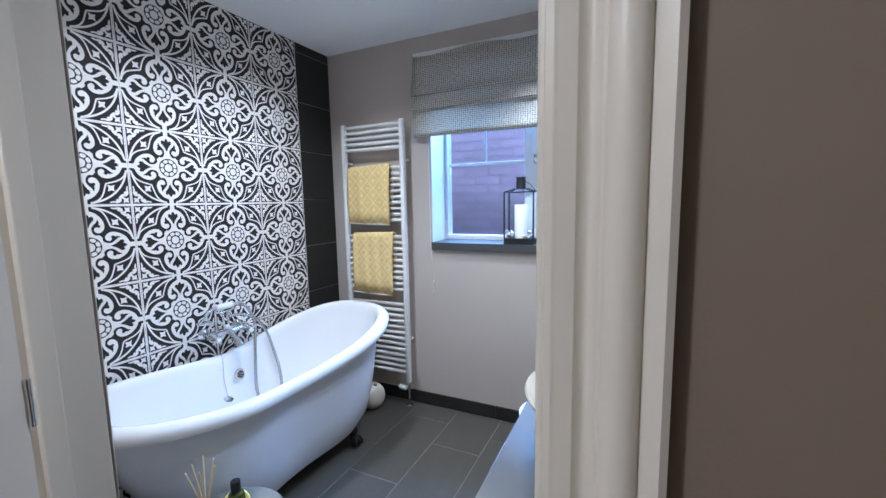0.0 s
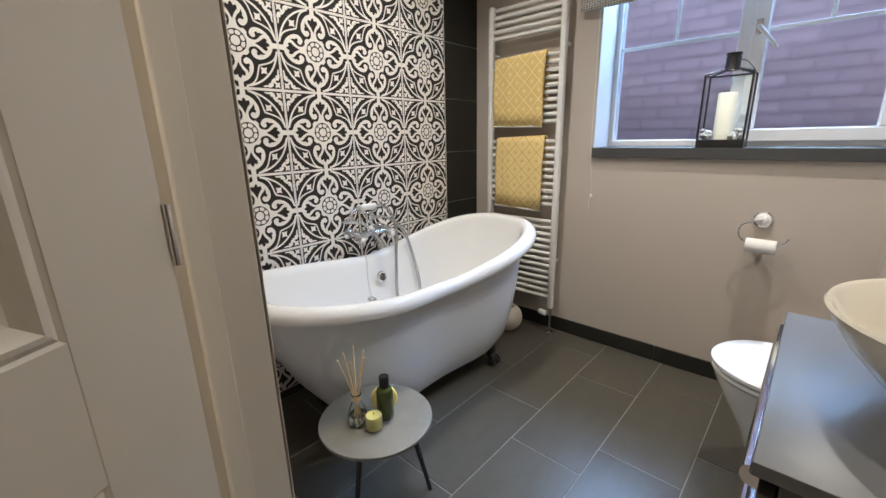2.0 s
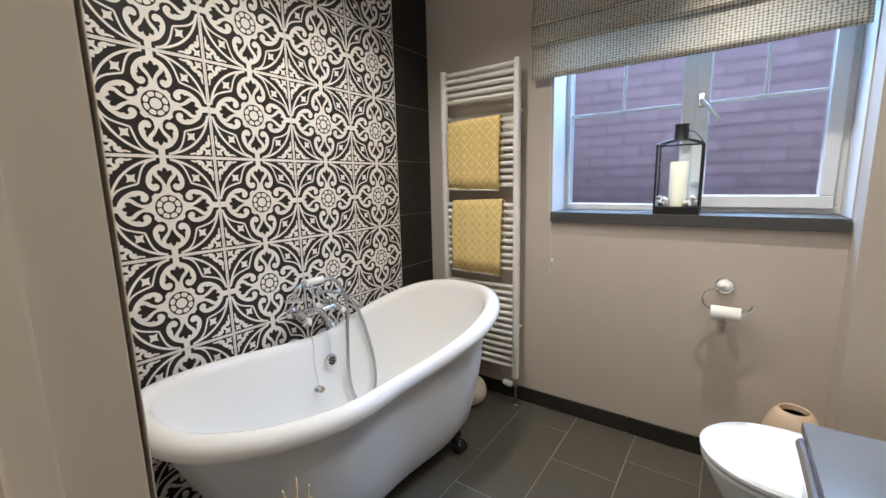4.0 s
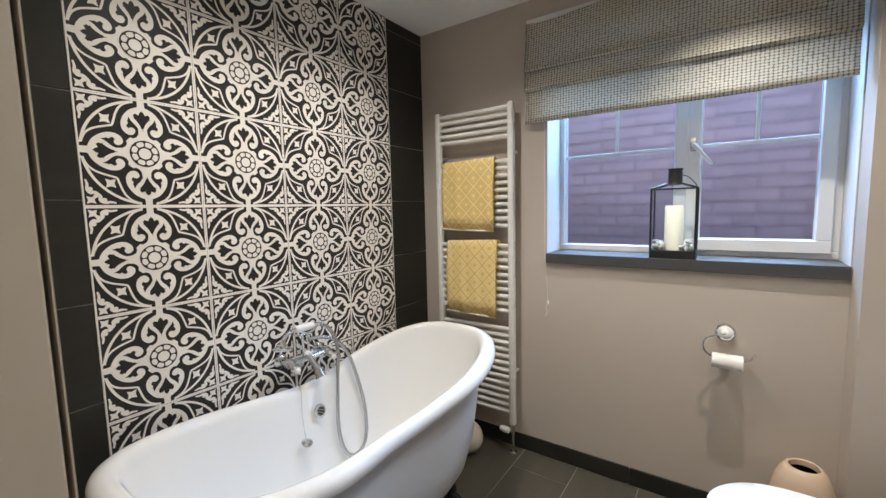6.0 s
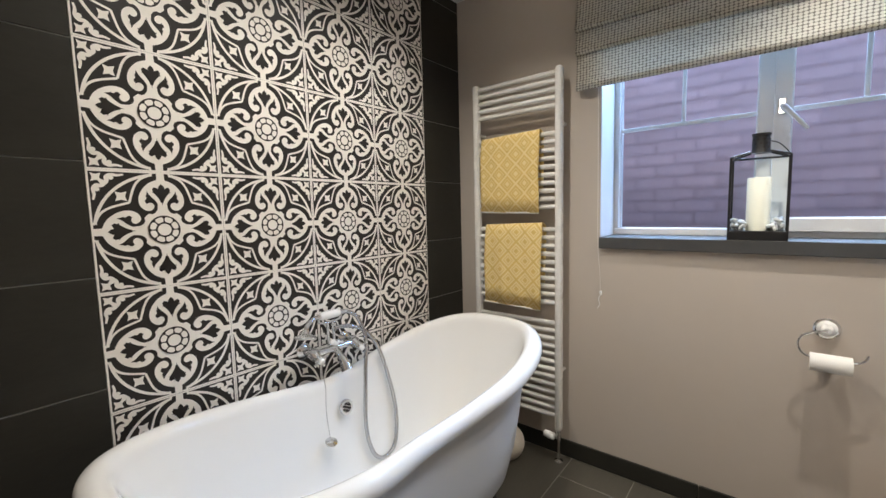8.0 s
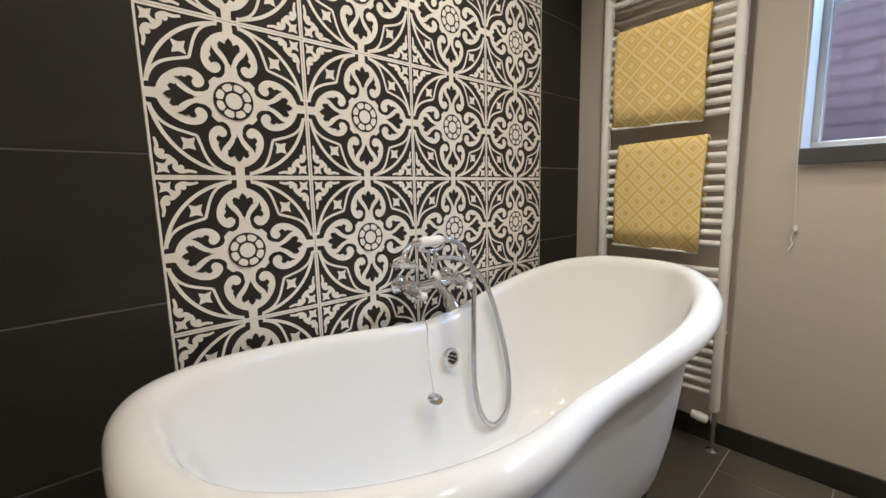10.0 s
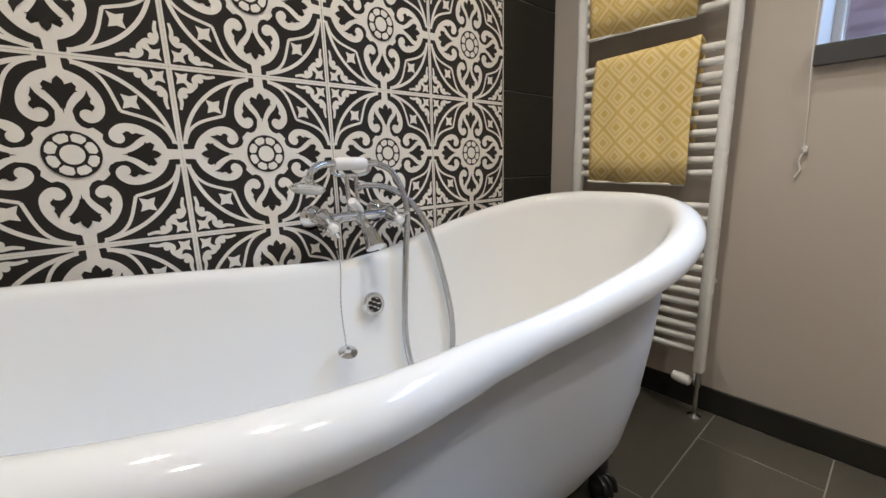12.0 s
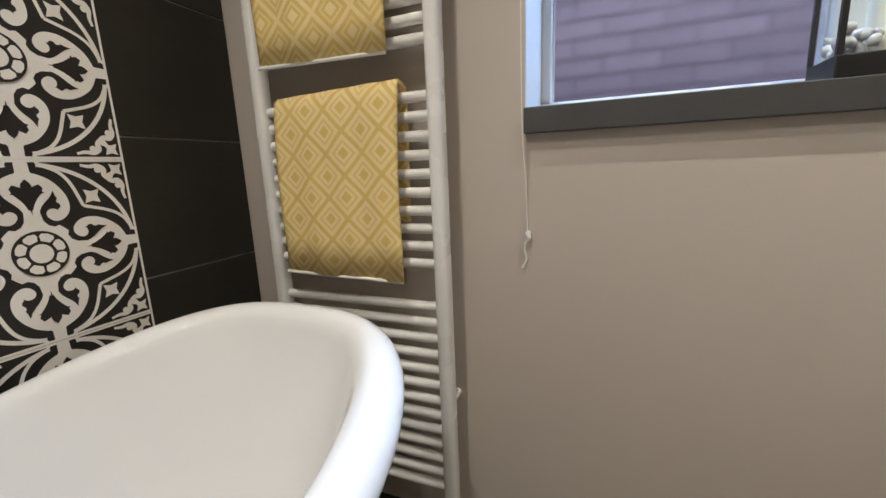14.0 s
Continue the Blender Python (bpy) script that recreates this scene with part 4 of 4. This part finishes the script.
# dark discs on the chimney's skin paint its piercings in shade
for r in range(3):
    for k in range(10):
        a = 2 * math.pi * (k + 0.5 * (r % 2)) / 10
        part("vent_shade", lathe([(0.0042, 0.0), (0.0042, 0.0012)], n=8, m=pose(0.0262 * math.cos(a), 0.0262 * math.sin(a), LZh + 0.032 + 0.015 * r, 0, 90, math.degrees(a))), M_HOLE, cap)
part("carry_ring", tube(spline([(0.026, 0, LZh + 0.056), (0.05, -0.004, LZh + 0.046), (0.072, -0.006, LZh + 0.022), (0.084, 0, LZh + 0.004)], 6), 0.0018, n=8), M_BLACK, lantern, smooth=True)
candle = thing("pillar_candle", "ivory pillar candle inside the lantern", "candle", (LX, LY, LZ + 0.0345))
part("wax", lathe([(0.036, 0.0), (0.0365, 0.004), (0.0365, 0.190), (0.034, 0.195), (0.024, 0.190), (0.006, 0.188)], n=32), M_CANDLE, candle, smooth=True)
part("wick", tube([(0, 0, 0.186), (0.001, 0, 0.200)], 0.0012, n=6), M_BLACK, candle)
rnd = random.Random(5)
bm = bmesh.new()
for k in range(150):
    x, y = rnd.uniform(-LXh + 0.012, LXh - 0.012), rnd.uniform(-LYh + 0.010, LYh - 0.010)
    if math.hypot(x, y) < 0.044:
        continue
    r = rnd.uniform(0.006, 0.011)
    lvl = rnd.choice((0.0, 0.012, 0.022, 0.032 if abs(x) > 0.055 else 0.01))
    bmesh.ops.create_icosphere(bm, subdivisions=2, radius=r, matrix=Matrix.Translation((LX + x, LY + y, LZ + 0.0345 + r * 0.8 + lvl)) @ Euler((rnd.random() * 3, rnd.random() * 3, 0)).to_matrix().to_4x4() @ Matrix.Diagonal((1.2, 0.9, 0.75, 1)))
tagged(part("pebbles", bm, M_PEBBLE, None, "", smooth=True), "small pale grey pebbles round the candle in the lantern", "pebbles", kind="stuff")

# ---- on the side table ----
def on_table(name, label, category, x, y):
    return thing(name, label, category, (x, y, TZ_TABLE + 0.0))


TZ_TABLE = 0.320
d = on_table("reed_diffuser", "clear glass reed diffuser with pale reeds on the side table", "diffuser", 0.754, -0.104)
g = part("flask", lathe([(0.030, 0.0), (0.033, 0.004), (0.031, 0.030), (0.020, 0.062), (0.012, 0.078), (0.012, 0.096), (0.016, 0.100), (0.013, 0.101), (0.010, 0.094), (0.010, 0.078), (0.018, 0.060), (0.028, 0.030), (0.029, 0.005)], n=28, cap=False), M_GLASS, d, "clear glass flask", smooth=True)
part("oil", lathe([(0.0275, 0.005), (0.0265, 0.030), (0.026, 0.031)], n=24), M_GLASS, d, "clear oil", smooth=True)
part("collar", lathe([(0.0135, 0.080), (0.0138, 0.094)], n=20, cap=False), M_REED, d, "raffia collar", smooth=True)
for k, (a, lean) in enumerate(((0.3, 0.30), (1.4, 0.24), (2.5, 0.36), (3.6, 0.22), (4.6, 0.34), (5.5, 0.28))):
    ca, sa, h = math.cos(a) * lean, math.sin(a) * lean, 0.235
    part("reed", tube([(-ca * 0.05, -sa * 0.05, 0.012), (ca * (h - 0.09) + 0, sa * (h - 0.09), h)], 0.0024, n=6), M_REED, d)
c = on_table("yellow_candle_jar", "small glass jar of yellow candle wax on the side table", "candle", 0.814, -0.088)
part("glass_jar", lathe([(0.024, 0), (0.0265, 0.003), (0.0265, 0.074), (0.025, 0.075), (0.025, 0.005)], n=28, cap=False), M_GLASS, c, "clear glass jar", smooth=True)
part("wax", lathe([(0.0242, 0.004), (0.0245, 0.045), (0.023, 0.047)], n=28), M_YWAX, c, "yellow wax", smooth=True)
part("wick", tube([(0, 0, 0.045), (0, 0, 0.056)], 0.001, n=6), M_BLACK, c)
b = on_table("soap_bottle", "dark green bottle with a black cap on the side table", "bottle", 0.800, -0.030)
part("body", lathe([(0.024, 0), (0.026, 0.003), (0.026, 0.092), (0.023, 0.102), (0.013, 0.107), (0.013, 0.112)], n=28), M_GREEN, b, smooth=True)
part("cap", lathe([(0.0150, 0.110), (0.0155, 0.112), (0.0155, 0.144), (0.0145, 0.146)], n=24), M_BLACK, b, "black screw cap", smooth=True)
part("label", lathe([(0.0264, 0.018), (0.0264, 0.078)], n=28, cap=False), M_GREEN, b)
y = on_table("yellow_soap_disc", "round pale yellow soap leaning behind the jar", "soap", 0.768, -0.008)
part("disc", lathe([(0.030, -0.010), (0.040, -0.008), (0.043, 0.0), (0.040, 0.008), (0.030, 0.010)], n=32, m=pose(0.0, 0.0, 0.0415, 76, 0, 48)), M_YLABEL, y, smooth=True)

# ---- ceiling downlights ----
M_GLOW = bpy.data.materials.new("lit_downlight_lens")
M_GLOW.use_nodes = True
M_GLOW.node_tree.nodes["Principled BSDF"].inputs["Emission Color"].default_value = (1.0, 0.86, 0.68, 1)
M_GLOW.node_tree.nodes["Principled BSDF"].inputs["Emission Strength"].default_value = 6
for sx, sy in SPOTS:
    t = thing("downlight", "small round chrome ceiling downlight, switched on", "lamp", (sx, sy, H), group="ceiling downlights")
    part("bezel", lathe([(0.028, -0.001), (0.030, -0.004), (0.041, -0.004), (0.043, 0.0)], n=32, cap=False), M_CHROME, t, smooth=True)
    part("lens", lathe([(0.028, -0.0012), (0.001, -0.0010)], n=24, cap=False), M_GLOW, t, "lit lens")

# ---- patterned tiles on the bath wall ----
P, Z_ROW = 0.333, 0.873        # tile pitch; height of the fourth row's middle


def pattern_mesh():
    """One tile: charcoal body with the cream figures laid on it in thin layers. Local x leaves the wall, y and z run along it; the half tile is 1."""
    h, gap = P / 2, 0.0005
    verts, faces, mats, count = [], [], [], [0]

    def add(poly, layer, white, fresh=True):
        i = len(verts)
        count[0] += fresh
        x = 0.0102 + 0.00040 * layer + 0.0000022 * count[0]
        verts.extend((x, u * h, v * h) for u, v in poly)
        faces.append(tuple(range(i, i + len(poly))))
        mats.append(1 if white else 0)

    def strip(line, width, layer, white):
        """A ribbon along a line; width is one number or one for each point."""
        n = len(line)
        w = width if isinstance(width, list) else [width] * n
        left, right = [], []
        for i, (u, v) in enumerate(line):
            a, b = line[max(0, i - 1)], line[min(n - 1, i + 1)]
            du, dv = b[0] - a[0], b[1] - a[1]
            m = math.hypot(du, dv) or 1
            left.append((u - dv / m * w[i] / 2, v + du / m * w[i] / 2))
            right.append((u + dv / m * w[i] / 2, v - du / m * w[i] / 2))
        for i in range(n - 1):
            add([left[i], left[i + 1], right[i + 1], right[i]], layer, white, i == 0)

    def disc(u, v, r, layer, white, n=14, s=1.0):
        add([(u + r * math.cos(2 * math.pi * k / n), v + r * s * math.sin(2 * math.pi * k / n)) for k in range(n)], layer, white)

    def curve(pts, steps=6):
        return [(q.x, q.y) for q in spline([(a, b, 0) for a, b in pts], steps)]

    def turned(pts, k):
        c, s = ((1, 0), (0, 1), (-1, 0), (0, -1))[k]
        return [(c * u - s * v, s * u + c * v) for u, v in pts]

    def star(u, v, r, a0, layer):
        pts = []
        for k in range(8):
            a, q = a0 + k * math.pi / 4, r if k % 2 == 0 else r * 0.50
            pts.append((u + q * math.cos(a), v + q * math.sin(a)))
        add(pts, layer, True)

    e = 1 - gap / h
    for k in range(4):
        # edge line on each side
        add(turned([(e - 0.027, -e), (e, -e), (e, e), (e - 0.027, e)], k), 1, True)
        # middle body, stem and neck
        add(turned([(0.0, 0.0), (0.250, -0.250), (0.284, -0.212), (0.272, -0.165), (0.296, -0.115), (0.350, -0.080), (0.47, -0.066), (0.47, 0.066), (0.350, 0.080), (0.296, 0.115), (0.272, 0.165), (0.284, 0.212), (0.250, 0.250)], k), 1, True)
        neck = [(0.765, -0.165), (0.825, -0.10), (0.870, -0.060), (e, -0.056), (e, 0.056), (0.870, 0.060), (0.825, 0.10), (0.765, 0.165), (0.69, 0.0)]
        add(turned(neck, k), 1, True)
        for s in (1, -1):
            def m(pts):
                return turned([(u, s * v) for u, v in pts], k)
            # the two arms of the heart, each curling into a bulb beside the stem
            arm = curve([(0.830, 0.066), (0.765, 0.150), (0.672, 0.230), (0.570, 0.280), (0.470, 0.288), (0.398, 0.255), (0.370, 0.205), (0.390, 0.165), (0.425, 0.172)], 5)
            n = len(arm)
            strip(m(arm), [0.062 + 0.034 * min(1, i / 6) + 0.016 * math.sin(math.pi * min(1, i / (n * 0.6))) - (0.040 * max(0, (i / n - 0.55) / 0.45)) for i in range(n)], 1, True)
            b = m([(0.412, 0.180)])[0]
            disc(b[0], b[1], 0.060, 1, True)
            # inner leaf that joins stem and arm
            leaf = curve([(0.425, 0.034), (0.500, 0.060), (0.562, 0.100), (0.622, 0.150), (0.700, 0.185)], 4)
            strip(m(leaf), [0.050 + 0.0024 * i for i in range(len(leaf))], 1, True)
            # dark hook between bulb and leaf
            hk = m([(0.497, 0.220)])[0]
            disc(hk[0], hk[1], 0.036, 3, False)
            add(m([(0.462, 0.135), (0.478, 0.190), (0.500, 0.225), (0.545, 0.222), (0.580, 0.240), (0.612, 0.226), (0.668, 0.215), (0.612, 0.190), (0.565, 0.152), (0.515, 0.115)]), 3, False)
            # line round the lobes, up to its cusp on the diagonal
            strip(m(curve([(e, 0.125), (0.945, 0.150), (0.882, 0.275), (0.800, 0.355), (0.700, 0.405), (0.590, 0.440), (0.474, 0.474)], 4)), 0.036, 1, True)
            # fleur in the corner: a tendril along each edge
            td = curve([(0.835, 0.800), (0.780, 0.780), (0.745, 0.825), (0.750, 0.885), (0.690, 0.925), (0.605, 0.918), (0.520, 0.935)], 4)
            n = len(td)
            td2 = m(td)
            strip(td2, [0.028 + 0.030 * math.sin(math.pi * (i / (n - 1)) ** 0.8) for i in range(n)], 1, True)
            b = m([(0.690, 0.880)])[0]
            disc(b[0], b[1], 0.038, 1, True, 10)
        # large ring's quarter
        arc = [(0.953 * math.cos(a), 0.953 * math.sin(a)) for a in [math.radians(7.5 + 75 * i / 18) for i in range(19)]]
        strip(turned(arc, k), 0.046, 1, True)
        d = turned([(0.578, 0.578), (0.880, 0.880), (0.800, 0.800)], k)
        star(*d[0], 0.112, math.pi / 4, 1)
        star(*d[1], 0.094, math.pi / 4, 1)
        add(turned([(0.77, 0.82), (0.82, 0.77), (0.86, 0.83), (0.83, 0.86)], k), 1, True)
        # dark trefoil in the lobe
        half = [(0.500, 0.012), (0.575, 0.036), (0.622, 0.080), (0.648, 0.142), (0.676, 0.104), (0.692, 0.056), (0.690, 0.036), (0.722, 0.048), (0.755, 0.036)]
        add(turned([(0.415, 0.0)] + [(u, -v) for u, v in half] + [(0.795, 0.0)] + half[::-1], k), 4, False)
    # rosette
    n = 32
    disc(0, 0, 0.247, 5, False, n)
    for k in range(8):
        a = 2 * math.pi * (k + 0.5) / 8
        pts = [(0.132, -0.040), (0.180, -0.066), (0.212, -0.054), (0.225, 0.0), (0.212, 0.054), (0.180, 0.066), (0.132, 0.040)]
        add([(u * math.cos(a) - v * math.sin(a), u * math.sin(a) + v * math.cos(a)) for u, v in pts], 6, True)
    disc(0, 0, 0.104, 6, True, 20)
    # body with thickness
    i, q = len(verts), h - gap
    verts.extend([(0.010, -q, -q), (0.010, q, -q), (0.010, q, q), (0.010, -q, q), (0.0, -q, -q), (0.0, q, -q), (0.0, q, q), (0.0, -q, q)])
    for f in ((0, 1, 2, 3), (0, 4, 5, 1), (1, 5, 6, 2), (2, 6, 7, 3), (3, 7, 4, 0)):
        faces.append(tuple(i + j for j in f))
        mats.append(0)
    me = bpy.data.meshes.new("patterned_tile")
    me.from_pydata(verts, [], faces)
    me.materials.append(M_TILE_D)
    me.materials.append(M_TILE_W)
    me.polygons.foreach_set("material_index", mats)
    me.update()
    bm = bmesh.new()
    bm.from_mesh(me)
    for f in bm.faces:
        if f.index < len(faces) - 5 and f.normal.x < 0:
            f.normal_flip()
    bm.to_mesh(me)
    bm.free()
    return me


def piece(name, me, parent, at):
    ob = new(name, me)
    ob.parent = parent
    ob.location = at
    return ob


def slab(sx, sy, sz, material, bevel=0.0012):
    """A thin tile with eased edges, its corner at the origin."""
    return mesh_of(box(0, 0, 0, sx, sy, sz), material, bevel=bevel, seg=1)


west = bpy.data.objects["wall_west"]
tile_mesh = pattern_mesh()
setting("grout_panel", box(-0.0098, -P / 2, 0.0405, -0.0012, 3.5 * P, H - 0.001), M_TILE_W, "pale grout between patterned tiles")
for col in range(4):
    for row in range(-2, 5):
        piece("patterned_tile", tile_mesh, west, (-0.010, P * col, Z_ROW + P * row))
foot_strip = slab(0.010, P - 0.003, 0.038, M_SLATE)
for col in range(4):
    piece("cut_tile", foot_strip, west, (-0.010, P * (col - 0.5) + 0.0015, 0.0))
# plain slate tiles at both ends, 306 mm high
for a, b in ((Y0, -P / 2), (3.5 * P, Y1)):
    z = 0.0
    while z < H:
        top = min(H, 0.168 + 0.306 * (math.floor((z - 0.168) / 0.306 + 1e-6) + 1))
        piece("slate_tile", slab(0.0102, b - a - 0.003, top - z - 0.0032, M_SLATE), west, (-0.010, a + 0.0015, z + 0.0016))
        z = top

# ---- floor tiles, 593 x 288 mm ----
floor = bpy.data.objects["floor"]
OFFSETS = [0.30, 0.05, 0.35, 0.111, 0.478, 0.050, 0.25, 0.46, 0.10]
for i in range(8):
    x0 = 0.661 + 0.2882 * (i - 3)
    a, b = max(x0, 0.0), min(x0 + 0.2882, X1)
    if b - a < 0.02:
        continue
    y = OFFSETS[i] - 0.593 * 3
    while y < Y1:
        c, d = max(y, Y0), min(y + 0.593, Y1 - 0.010)
        if d - c > 0.01:
            piece("floor_tile", slab(b - a - 0.0036, d - c - 0.0050, 0.008, M_FLOOR, 0.0006), floor, (a + 0.0018, c + 0.0025, -0.008))
        y += 0.593

# ---- neighbour's brick wall outside the window ----
neighbour = tagged(part("neighbour_wall", box(-4, 2.56, -0.5, 6.5, 2.78, 2.40), M_MORTAR), "weathered red brick wall of the house next door", kind="structure")
brick = slab(0.215, 0.012, 0.065, M_BRICK, 0.003)
for r in range(22):
    for c in range(13):
        piece("brick", brick, neighbour, (0.0 + 0.225 * c - (0.1125 if r % 2 else 0), 2.549, 0.75 + 0.075 * r))
